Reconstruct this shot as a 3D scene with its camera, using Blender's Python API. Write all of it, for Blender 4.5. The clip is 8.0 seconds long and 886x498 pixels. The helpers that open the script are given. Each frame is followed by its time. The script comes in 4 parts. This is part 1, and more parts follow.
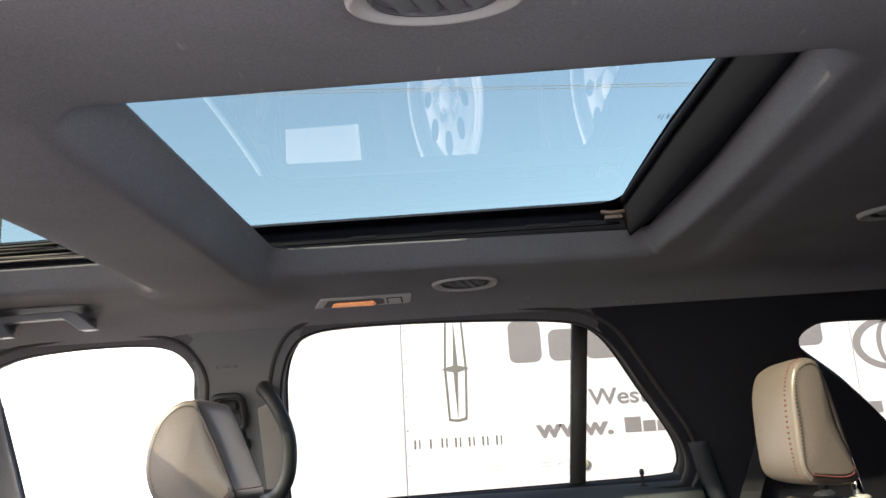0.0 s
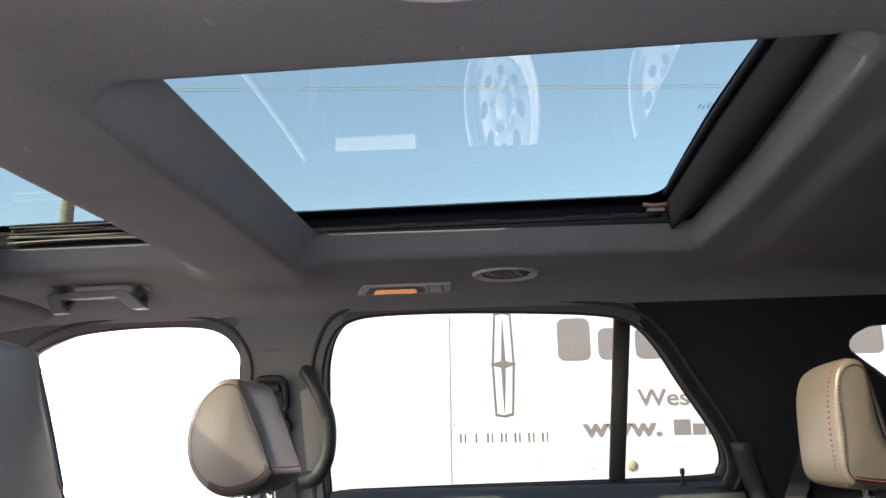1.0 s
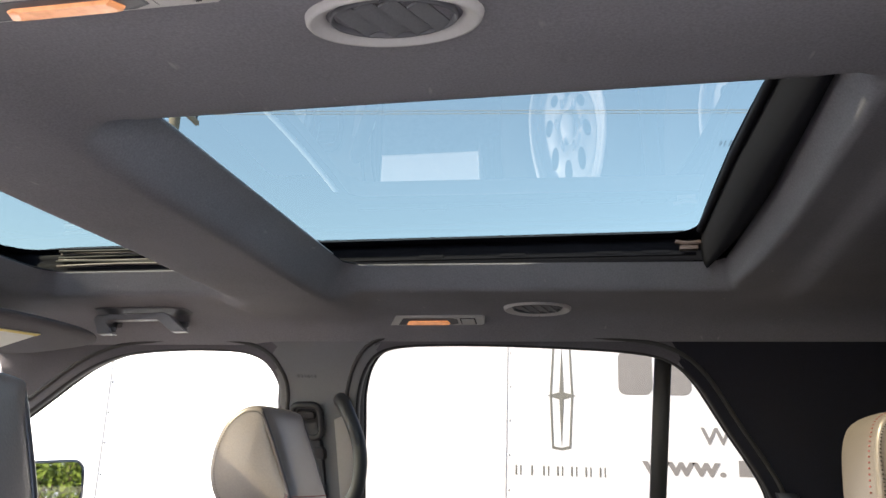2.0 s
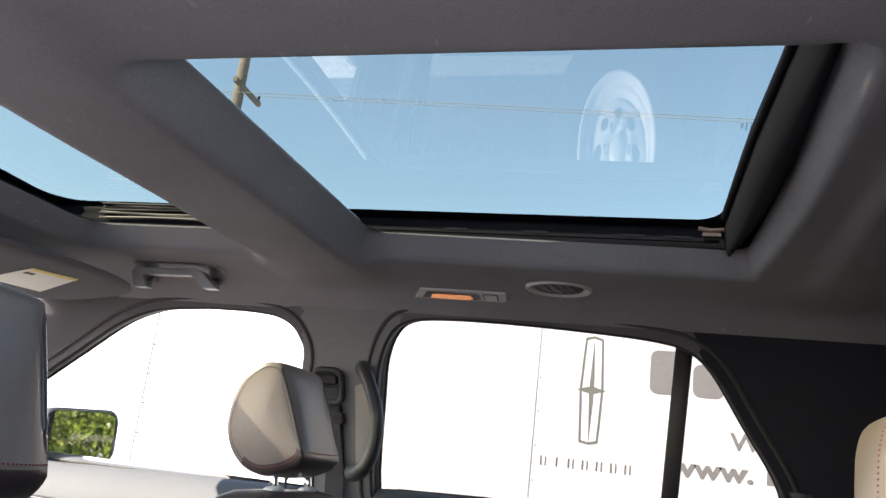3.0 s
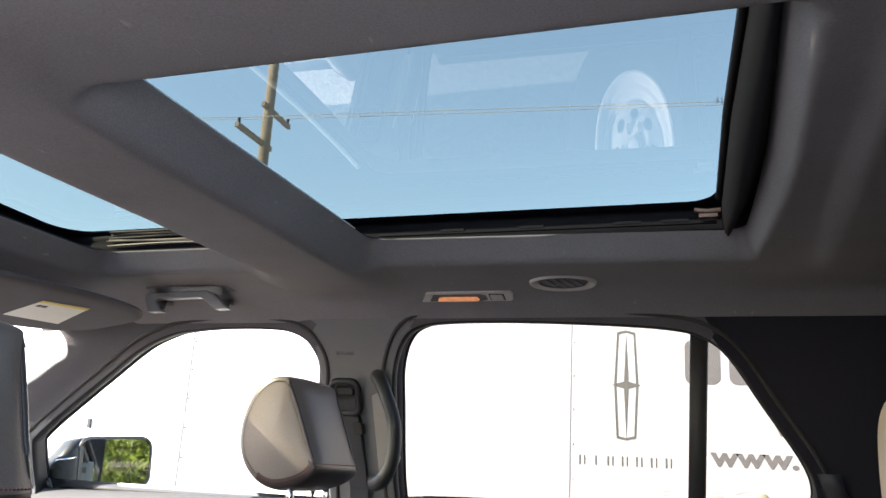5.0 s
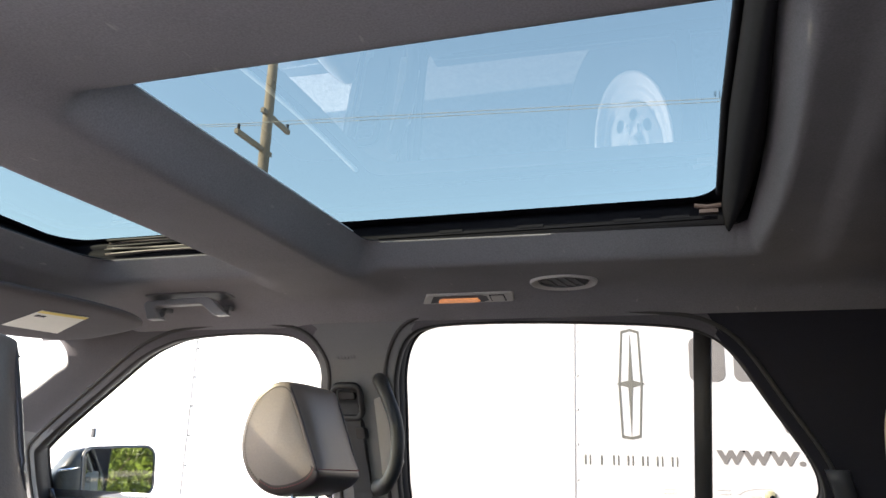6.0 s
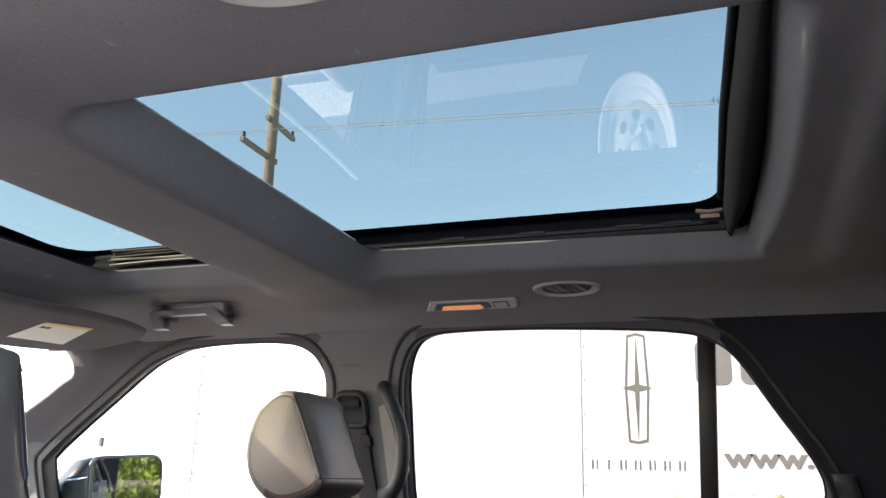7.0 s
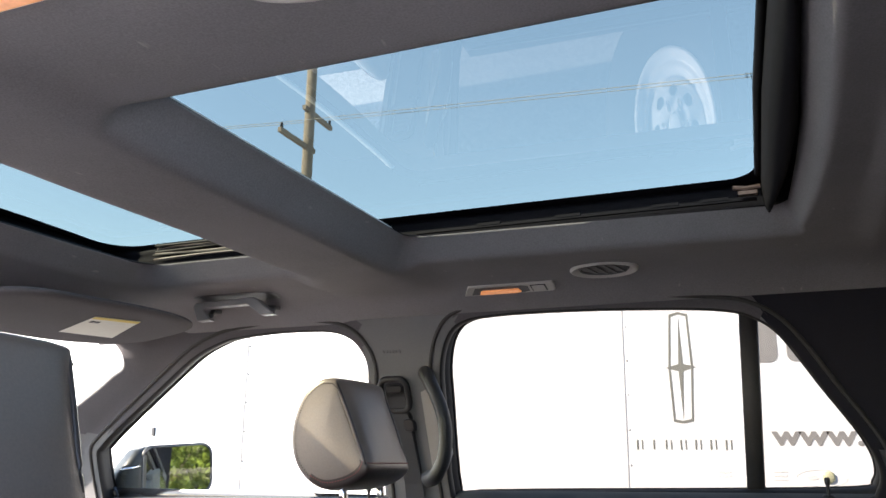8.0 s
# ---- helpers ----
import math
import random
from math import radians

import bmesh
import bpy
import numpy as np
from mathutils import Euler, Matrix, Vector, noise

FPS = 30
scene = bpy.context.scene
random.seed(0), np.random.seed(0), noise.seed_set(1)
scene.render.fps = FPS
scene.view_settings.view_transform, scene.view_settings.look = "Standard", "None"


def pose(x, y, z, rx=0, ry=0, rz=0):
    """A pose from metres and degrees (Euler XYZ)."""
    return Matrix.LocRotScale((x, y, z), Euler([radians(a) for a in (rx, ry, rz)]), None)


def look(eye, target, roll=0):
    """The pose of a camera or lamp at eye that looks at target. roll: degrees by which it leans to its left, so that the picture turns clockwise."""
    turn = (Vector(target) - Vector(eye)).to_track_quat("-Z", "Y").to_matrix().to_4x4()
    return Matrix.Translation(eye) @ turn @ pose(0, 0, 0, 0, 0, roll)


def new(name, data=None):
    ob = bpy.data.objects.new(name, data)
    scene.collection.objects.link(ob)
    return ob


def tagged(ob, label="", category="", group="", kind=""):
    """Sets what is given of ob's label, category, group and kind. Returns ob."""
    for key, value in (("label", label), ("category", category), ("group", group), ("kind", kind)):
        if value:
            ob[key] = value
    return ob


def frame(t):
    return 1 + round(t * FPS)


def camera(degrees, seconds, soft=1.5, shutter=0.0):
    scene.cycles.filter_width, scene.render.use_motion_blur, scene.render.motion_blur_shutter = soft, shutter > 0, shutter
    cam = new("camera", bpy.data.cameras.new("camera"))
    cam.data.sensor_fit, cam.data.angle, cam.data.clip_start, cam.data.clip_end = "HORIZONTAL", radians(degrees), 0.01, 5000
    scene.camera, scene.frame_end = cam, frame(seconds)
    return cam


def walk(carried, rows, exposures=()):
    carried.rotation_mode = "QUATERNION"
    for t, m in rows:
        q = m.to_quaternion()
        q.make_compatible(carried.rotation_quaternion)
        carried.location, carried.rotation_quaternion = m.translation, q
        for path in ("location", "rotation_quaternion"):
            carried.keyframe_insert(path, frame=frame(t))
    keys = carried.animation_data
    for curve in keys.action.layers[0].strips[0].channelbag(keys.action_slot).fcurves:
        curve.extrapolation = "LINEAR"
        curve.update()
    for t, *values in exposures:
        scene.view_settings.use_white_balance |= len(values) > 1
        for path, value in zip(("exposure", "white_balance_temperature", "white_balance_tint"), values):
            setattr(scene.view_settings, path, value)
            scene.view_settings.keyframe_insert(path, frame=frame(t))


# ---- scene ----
cam = camera(56.1, 8.0)
PATH = [
    (0, (0.03, -1.099, 1.273), (-0.053, 0.843, 1.744), -3.3),
    (0.5, (0.034, -1.112, 1.262), (-0.113, 0.827, 1.731), -2.2),
    (1, (0.066, -1.099, 1.251), (-0.16, 0.831, 1.725), -0.8),
    (1.5, (0.112, -1.068, 1.262), (-0.211, 0.84, 1.768), -0.2),
    (1.7, (0.151, -1.071, 1.275), (-0.23, 0.82, 1.804), 0.4),
    (2.8, (0.194, -1.074, 1.252), (-0.324, 0.792, 1.752), 5.8),
    (3, (0.227, -1.07, 1.23), (-0.322, 0.786, 1.735), 6.8),
    (3.5, (0.278, -1.047, 1.211), (-0.345, 0.783, 1.723), 7.2),
    (4, (0.294, -1.04, 1.219), (-0.349, 0.784, 1.73), 6.0),
    (4.5, (0.302, -1.041, 1.226), (-0.344, 0.782, 1.737), 4.4),
    (6, (0.307, -1.025, 1.228), (-0.345, 0.793, 1.75), 2.1),
    (6.5, (0.31, -1.023, 1.232), (-0.347, 0.791, 1.759), 1.9),
    (7, (0.316, -1.026, 1.233), (-0.35, 0.783, 1.765), 1.6),
    (7.5, (0.319, -1.025, 1.233), (-0.389, 0.772, 1.752), 1.2),
    (8, (0.326, -1.031, 1.233), (-0.433, 0.752, 1.727), 0.6),
]
walk(cam, [(t, look(eye, target, roll)) for t, eye, target, roll in PATH], exposures=[(0.0, 2.75, 6600, 18)])
from mathutils.geometry import delaunay_2d_cdt

# ---- light ----
SUN_WAY = Vector((1.27, 0.95, -1.0)).normalized()
world = bpy.data.worlds.new("world")
scene.world = world
world.use_nodes = True
sky = world.node_tree.nodes.new("ShaderNodeTexSky")
sky.sky_type, sky.sun_disc = "NISHITA", False
sky.sun_elevation = math.asin(-SUN_WAY.z)
sky.sun_rotation = math.atan2(-SUN_WAY.x, -SUN_WAY.y)
sky.air_density, sky.dust_density = 1.0, 0.6
world.node_tree.nodes["Background"].inputs[1].default_value = 0.15
world.node_tree.links.new(sky.outputs[0], world.node_tree.nodes["Background"].inputs[0])
sun = new("sun", bpy.data.lights.new("sun", "SUN"))
sun.data.energy, sun.data.angle, sun.data.color = 4.5, radians(0.5), (1.0, 0.91, 0.76)
sun.matrix_world = Matrix.Translation((-8, -8, 9)) @ SUN_WAY.to_track_quat("-Z", "Y").to_matrix().to_4x4()


# ---- materials ----
def material(name, color, rough=0.6, metal=0.0, grain=0.0, scale=200.0, bump=0.0, stain=0.0, spec=0.5, sheen=0.0, stain_scale=6.0, coat=0.0):
    m = bpy.data.materials.new(name)
    m.use_nodes = True
    nt = m.node_tree
    b = nt.nodes["Principled BSDF"]
    b.inputs["Roughness"].default_value, b.inputs["Metallic"].default_value = rough, metal
    b.inputs["Specular IOR Level"].default_value = spec
    b.inputs["Sheen Weight"].default_value = sheen
    b.inputs["Coat Weight"].default_value = coat
    b.inputs["Base Color"].default_value = (*color, 1)
    tc = nt.nodes.new("ShaderNodeTexCoord")
    if grain or stain:
        n1, n2 = nt.nodes.new("ShaderNodeTexNoise"), nt.nodes.new("ShaderNodeTexNoise")
        n1.inputs["Scale"].default_value, n2.inputs["Scale"].default_value = scale, stain_scale
        n1.inputs["Detail"].default_value, n2.inputs["Detail"].default_value = 3, 5
        nt.links.new(tc.outputs["Object"], n1.inputs["Vector"])
        nt.links.new(tc.outputs["Object"], n2.inputs["Vector"])
        add = nt.nodes.new("ShaderNodeMath")
        add.operation = "MULTIPLY_ADD"
        r1, r2 = nt.nodes.new("ShaderNodeMapRange"), nt.nodes.new("ShaderNodeMapRange")
        for r, n, a in ((r1, n1, grain), (r2, n2, stain)):
            r.inputs["From Min"].default_value, r.inputs["From Max"].default_value = 0.25, 0.75
            r.inputs["To Min"].default_value, r.inputs["To Max"].default_value = 1 - a, 1 + a
            nt.links.new(n.outputs["Fac"], r.inputs["Value"])
        mul = nt.nodes.new("ShaderNodeMath")
        mul.operation = "MULTIPLY"
        nt.links.new(r1.outputs[0], mul.inputs[0])
        nt.links.new(r2.outputs[0], mul.inputs[1])
        mix = nt.nodes.new("ShaderNodeVectorMath")
        mix.operation = "SCALE"
        mix.inputs[0].default_value = color
        nt.links.new(mul.outputs[0], mix.inputs["Scale"])
        nt.links.new(mix.outputs[0], b.inputs["Base Color"])
    if bump:
        n3 = nt.nodes.new("ShaderNodeTexNoise")
        n3.inputs["Scale"].default_value, n3.inputs["Detail"].default_value = scale * 1.6, 2
        nt.links.new(tc.outputs["Object"], n3.inputs["Vector"])
        bp = nt.nodes.new("ShaderNodeBump")
        bp.inputs["Strength"].default_value, bp.inputs["Distance"].default_value = bump, 0.002
        nt.links.new(n3.outputs["Fac"], bp.inputs["Height"])
        nt.links.new(bp.outputs[0], b.inputs["Normal"])
    return m


def leather(name, color):
    """Pebbled leather: cells of about two millimetres under a fine grain."""
    m = material(name, color, 0.34, grain=0.08, scale=300, stain=0.08, spec=0.85)
    nt, b = m.node_tree, m.node_tree.nodes["Principled BSDF"]
    b.inputs["Specular Tint"].default_value = (1.0, 0.89, 0.81, 1)
    tc = nt.nodes.new("ShaderNodeTexCoord")
    v = nt.nodes.new("ShaderNodeTexVoronoi")
    v.inputs["Scale"].default_value = 480
    v.feature = "SMOOTH_F1"
    nt.links.new(tc.outputs["Object"], v.inputs["Vector"])
    bp = nt.nodes.new("ShaderNodeBump")
    bp.inputs["Strength"].default_value, bp.inputs["Distance"].default_value = 0.22, 0.001
    nt.links.new(v.outputs["Distance"], bp.inputs["Height"])
    nt.links.new(bp.outputs[0], b.inputs["Normal"])
    return m


def glass_material(name, tint, base=0.06):
    """A thin pane: tinted see-through with a mirror's gloss by Fresnel."""
    m = bpy.data.materials.new(name)
    m.use_nodes = True
    nt = m.node_tree
    nt.nodes.clear()
    out, tr, gl = (nt.nodes.new(n) for n in ("ShaderNodeOutputMaterial", "ShaderNodeBsdfTransparent", "ShaderNodeBsdfGlossy"))
    tr.inputs[0].default_value = (*tint, 1)
    gl.inputs["Roughness"].default_value = 0.0
    lw, mx = nt.nodes.new("ShaderNodeLayerWeight"), nt.nodes.new("ShaderNodeMixShader")
    lw.inputs[0].default_value = 0.5
    pw, ma = nt.nodes.new("ShaderNodeMath"), nt.nodes.new("ShaderNodeMath")
    pw.operation, ma.operation = "POWER", "MULTIPLY_ADD"
    pw.inputs[1].default_value = 5.0
    ma.inputs[1].default_value, ma.inputs[2].default_value = 1 - base, base
    nt.links.new(lw.outputs["Facing"], pw.inputs[0])
    nt.links.new(pw.outputs[0], ma.inputs[0])
    nt.links.new(ma.outputs[0], mx.inputs[0])
    nt.links.new(tr.outputs[0], mx.inputs[1])
    nt.links.new(gl.outputs[0], mx.inputs[2])
    nt.links.new(mx.outputs[0], out.inputs[0])
    return m


M_LINER = material("headliner_fabric", (0.240, 0.230, 0.243), 0.95, grain=0.14, scale=420, bump=0.22, stain=0.08, spec=0.1)


def scuffed(m, amount):
    """Sparse pale scratches and lint, a few millimetres long."""
    nt, bsdf = m.node_tree, m.node_tree.nodes["Principled BSDF"]
    tc, mp, n = nt.nodes.new("ShaderNodeTexCoord"), nt.nodes.new("ShaderNodeMapping"), nt.nodes.new("ShaderNodeTexNoise")
    mp.inputs["Scale"].default_value, mp.inputs["Rotation"].default_value = (90, 25, 60), (0.3, 0.5, 0.7)
    n.inputs["Scale"].default_value, n.inputs["Detail"].default_value = 1.0, 1.0
    r, mx = nt.nodes.new("ShaderNodeMapRange"), nt.nodes.new("ShaderNodeMix")
    r.inputs["From Min"].default_value, r.inputs["From Max"].default_value, r.inputs["To Max"].default_value = 0.765, 0.82, amount
    mx.data_type = "RGBA"
    nt.links.new(tc.outputs["Object"], mp.inputs["Vector"])
    nt.links.new(mp.outputs[0], n.inputs["Vector"])
    nt.links.new(n.outputs["Fac"], r.inputs["Value"])
    nt.links.new(r.outputs[0], mx.inputs["Factor"])
    nt.links.new(bsdf.inputs["Base Color"].links[0].from_socket, mx.inputs["A"])
    mx.inputs["B"].default_value = (0.45, 0.43, 0.40, 1)
    nt.links.new(mx.outputs["Result"], bsdf.inputs["Base Color"])


scuffed(M_LINER, 0.4)
M_TRIM = material("pillar_plastic", (0.165, 0.166, 0.17), 0.65, grain=0.06, scale=350, bump=0.15, stain=0.04, spec=0.35)
# Rear trim with the dim cabin's shade put into its near-black colour.
M_CTRIM = material("shade_darkened_trim", (0.020, 0.020, 0.027), 0.8, grain=0.06, scale=350, bump=0.15, stain=0.04, spec=0.2)
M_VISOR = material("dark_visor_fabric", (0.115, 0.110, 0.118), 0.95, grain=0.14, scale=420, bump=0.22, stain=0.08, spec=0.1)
M_CARPET = material("carpet", (0.014, 0.014, 0.016), 0.95, grain=0.3, scale=300, bump=0.5, stain=0.1, spec=0.1)
M_DASH = material("dashboard_plastic", (0.10, 0.10, 0.10), 0.7, grain=0.08, scale=300, bump=0.2, stain=0.05)
M_DARK = material("black_plastic", (0.02, 0.02, 0.023), 0.5, grain=0.1, scale=250, bump=0.1, stain=0.08, spec=0.4)
M_SEAL = material("grey_door_seal", (0.055, 0.053, 0.052), 0.7, grain=0.1, scale=300, bump=0.1, spec=0.3)
M_RUBBER = material("black_rubber", (0.018, 0.017, 0.017), 0.6, grain=0.1, scale=200, stain=0.1, spec=0.35)
M_BLACKMETAL = material("black_painted_metal", (0.006, 0.006, 0.010), 0.6, grain=0.08, scale=90, stain=0.1, spec=0.12)
M_SHADE = material("shade_fabric", (0.0085, 0.008, 0.011), 0.9, grain=0.15, scale=500, bump=0.3, spec=0.1)
M_BEZEL = material("grey_satin_plastic", (0.50, 0.48, 0.45), 0.5, grain=0.04, scale=300, bump=0.05, stain=0.03)
M_HANDLE = material("grey_handle_plastic", (0.10, 0.10, 0.105), 0.5, grain=0.05, scale=300, bump=0.1)
M_LEATHER = leather("dark_leather", (0.172, 0.140, 0.122))
# Dark copy of the leather for shade in the side fold and underside.
M_SHADELEATHER = leather("dark_shade_leather", (0.035, 0.026, 0.026))
M_BACK = leather("dark_backrest_leather", (0.065, 0.056, 0.050))
M_BACK.node_tree.nodes["Principled BSDF"].inputs["Specular IOR Level"].default_value = 0.4
M_BACK.node_tree.nodes["Principled BSDF"].inputs["Roughness"].default_value = 0.5
M_REDTHREAD = material("red_thread", (0.27, 0.075, 0.07), 0.8, grain=0.1, scale=900)
M_DARKTHREAD = material("dark_thread", (0.03, 0.025, 0.02), 0.8, grain=0.1, scale=900)
M_CHROME = material("chrome", (0.8, 0.8, 0.8), 0.12, 1.0, grain=0.03, scale=100)
M_DOORTOP = material("door_panel_plastic", (0.066, 0.072, 0.076), 0.7, grain=0.05, scale=350, bump=0.15, stain=0.04, spec=0.2)
M_WEB = material("belt_webbing", (0.04, 0.04, 0.045), 0.85, grain=0.15, scale=700, bump=0.3)
M_LENS = material("amber_lens", (0.85, 0.42, 0.2), 0.25, grain=0.15, scale=120, stain=0.15)
M_LENS.node_tree.nodes["Principled BSDF"].inputs["Emission Color"].default_value = (1.0, 0.36, 0.12, 1)
M_LENS.node_tree.nodes["Principled BSDF"].inputs["Emission Strength"].default_value = 0.06
M_LABEL = material("label_paper", (0.75, 0.74, 0.66), 0.6, grain=0.03, scale=80)
M_LABELBAND = material("label_yellow", (0.75, 0.6, 0.15), 0.6, grain=0.03, scale=80)
M_INK = material("black_ink", (0.03, 0.03, 0.03), 0.7, grain=0.1, scale=150)
M_WHITE = material("white_trailer_paint", (0.82, 0.82, 0.81), 0.35, grain=0.015, scale=40, stain=0.03, stain_scale=1.5)
M_SIGN = material("grey_vinyl", (0.25, 0.24, 0.23), 0.5, grain=0.08, scale=60, stain=0.06)
M_LOGO = material("olive_grey_vinyl", (0.19, 0.19, 0.165), 0.5, grain=0.08, scale=60, stain=0.06)
M_FAINT = material("pale_grey_vinyl", (0.74, 0.74, 0.71), 0.5, grain=0.08, scale=60, stain=0.06)
M_WHEEL = material("white_steel_wheel", (0.78, 0.78, 0.77), 0.35, grain=0.03, scale=60, stain=0.06)
M_TYRE = material("tyre_rubber", (0.022, 0.021, 0.02), 0.8, grain=0.15, scale=80, bump=0.2, stain=0.2)
M_GROUND = material("pale_concrete", (0.40, 0.405, 0.415), 0.95, grain=0.3, scale=60, bump=0.6, stain=0.2, stain_scale=0.7, spec=0.2)
M_PAINT = material("dark_car_paint", (0.02, 0.022, 0.026), 0.25, grain=0.03, scale=100, coat=0.6)
M_WOOD = material("weathered_pole_wood", (0.16, 0.13, 0.105), 0.9, grain=0.25, scale=30, bump=0.4, stain=0.2)
M_WIRE = material("bare_cable", (0.29, 0.28, 0.27), 0.6, grain=0.1, scale=60)
M_LEAF = material("shrub_leaves", (0.14, 0.18, 0.03), 0.6, grain=0.35, scale=9, stain=0.3, stain_scale=1.2, spec=0.15)
M_BARK = material("bark", (0.12, 0.09, 0.06), 0.9, grain=0.3, scale=30, bump=0.5)
M_ROOFGLASS = glass_material("tinted_roof_glass", (0.266, 0.294, 0.238), 0.11)
M_ETCH = glass_material("etched_glass", (0.72, 0.74, 0.74), 0.25)
M_SIDEGLASS = glass_material("side_glass", (0.80, 0.83, 0.80))
M_PRIVACY = glass_material("privacy_glass", (0.235, 0.235, 0.226), 0.03)
M_MIRROR = bpy.data.materials.new("mirror_glass")
M_MIRROR.use_nodes = True
M_MIRROR.node_tree.nodes["Principled BSDF"].inputs["Base Color"].default_value = (0.45, 0.48, 0.44, 1)
M_MIRROR.node_tree.nodes["Principled BSDF"].inputs["Metallic"].default_value = 1
M_MIRROR.node_tree.nodes["Principled BSDF"].inputs["Roughness"].default_value = 0.02


# ---- mesh helpers ----
def link(name, bm, mat, parent=None, label="", smooth=True, mats=()):
    me = bpy.data.meshes.new(name)
    bmesh.ops.recalc_face_normals(bm, faces=bm.faces)
    bm.to_mesh(me)
    bm.free()
    me.materials.append(mat)
    for extra in mats:
        me.materials.append(extra)
    if smooth:
        me.shade_smooth()
    ob = new(name, me)
    if parent:
        ob.parent = parent
    if label:
        ob["label"] = label
    return ob


def part(name, bm, mat, parent, label="", smooth=True):
    return link(name, bm, mat, parent, label, smooth)


def thing(name, label, category, group="", kind=""):
    return tagged(new(name), label, category, group, kind)


def soft_edges(ob, width, segments=2, angle=35):
    mod = ob.modifiers.new("bevel", "BEVEL")
    mod.width, mod.segments, mod.limit_method, mod.angle_limit = width, segments, "ANGLE", radians(angle)
    mod.harden_normals = True
    return ob


def box(bm, lo, hi, m=None):
    vs = [bm.verts.new((x, y, z)) for x in (lo[0], hi[0]) for y in (lo[1], hi[1]) for z in (lo[2], hi[2])]
    for f in ((0, 1, 3, 2), (4, 6, 7, 5), (0, 4, 5, 1), (2, 3, 7, 6), (0, 2, 6, 4), (1, 5, 7, 3)):
        bm.faces.new([vs[i] for i in f])
    if m is not None:
        bmesh.ops.transform(bm, matrix=m, verts=vs)
    return vs


def box_bm(lo, hi, m=None):
    bm = bmesh.new()
    box(bm, lo, hi, m)
    return bm


def spline(points, n=6, closed=True):
    """Catmull-Rom through the points."""
    p = [Vector(q) for q in points]
    k, out = len(p), []
    for i in range(k if closed else k - 1):
        a, b, c, d = (p[(i - 1) % k], p[i], p[(i + 1) % k], p[(i + 2) % k]) if closed else (p[max(i - 1, 0)], p[i], p[i + 1], p[min(i + 2, k - 1)])
        for j in range(n):
            t = j / n
            out.append(0.5 * (2 * b + (c - a) * t + (2 * a - 5 * b + 4 * c - d) * t * t + (3 * b - a - 3 * c + d) * t ** 3))
    if not closed:
        out.append(p[-1])
    return out


def tube(bm, pts, r, n=8, closed=False, flat=1.0):
    """A round rod along the points; flat squeezes it along the world's vertical of its section."""
    pts = [Vector(p) for p in pts]
    k, rings = len(pts), []
    up = Vector((0, 0, 1))
    for i, p in enumerate(pts):
        a = pts[(i - 1) % k] if closed or i else p
        b = pts[(i + 1) % k] if closed or i < k - 1 else p
        d = (b - a).normalized()
        if abs(d.dot(up)) > 0.95:
            up = Vector((0, 1, 0)) if abs(d.y) < 0.9 else Vector((1, 0, 0))
        side = d.cross(up).normalized()
        nor = side.cross(d).normalized()
        rr = r[i] if isinstance(r, (list, tuple)) else r
        rings.append([bm.verts.new(p + side * (math.cos(2 * math.pi * j / n) * rr) + nor * (math.sin(2 * math.pi * j / n) * rr * flat)) for j in range(n)])
    for i in range(k if closed else k - 1):
        a, b = rings[i], rings[(i + 1) % k]
        for j in range(n):
            bm.faces.new((a[j], a[(j + 1) % n], b[(j + 1) % n], b[j]))
    if not closed:
        bm.faces.new(rings[0])
        bm.faces.new(rings[-1])


def lathe(bm, profile, n=32, m=None):
    """Turns (radius, height) pairs round the local z axis."""
    rings, vs = [], []
    for r, z in profile:
        ring = [bm.verts.new((r * math.cos(2 * math.pi * j / n), r * math.sin(2 * math.pi * j / n), z)) for j in range(n)]
        rings.append(ring)
        vs += ring
    for a, b in zip(rings, rings[1:]):
        for j in range(n):
            bm.faces.new((a[j], a[(j + 1) % n], b[(j + 1) % n], b[j]))
    if m is not None:
        bmesh.ops.transform(bm, matrix=m, verts=vs)
    return rings


def loft(bm, sections, cap=True, closed=True):
    """Skins rows of points of equal count."""
    rings = [[bm.verts.new(p) for p in s] for s in sections]
    n = len(rings[0])
    for a, b in zip(rings, rings[1:]):
        for j in range(n if closed else n - 1):
            bm.faces.new((a[j], a[(j + 1) % n], b[(j + 1) % n], b[j]))
    if cap and closed:
        bm.faces.new(rings[0])
        bm.faces.new(rings[-1])
    return rings


def inside(poly, x, y):
    hit, j = False, len(poly) - 1
    for i in range(len(poly)):
        (xi, yi), (xj, yj) = poly[i][:2], poly[j][:2]
        if (yi > y) != (yj > y) and x < (xj - xi) * (y - yi) / (yj - yi) + xi:
            hit = not hit
        j = i
    return hit


def grown(poly, d):
    """A closed outline moved outwards by d."""
    k, area = len(poly), 0.0
    for i in range(k):
        a, b = poly[i], poly[(i + 1) % k]
        area += a[0] * b[1] - b[0] * a[1]
    s, out = (1 if area > 0 else -1), []
    for i in range(k):
        a, b = Vector(poly[i - 1][:2]), Vector(poly[(i + 1) % k][:2])
        t = (b - a).normalized()
        out.append(Vector((poly[i][0] + s * t.y * d, poly[i][1] - s * t.x * d)))
    return out


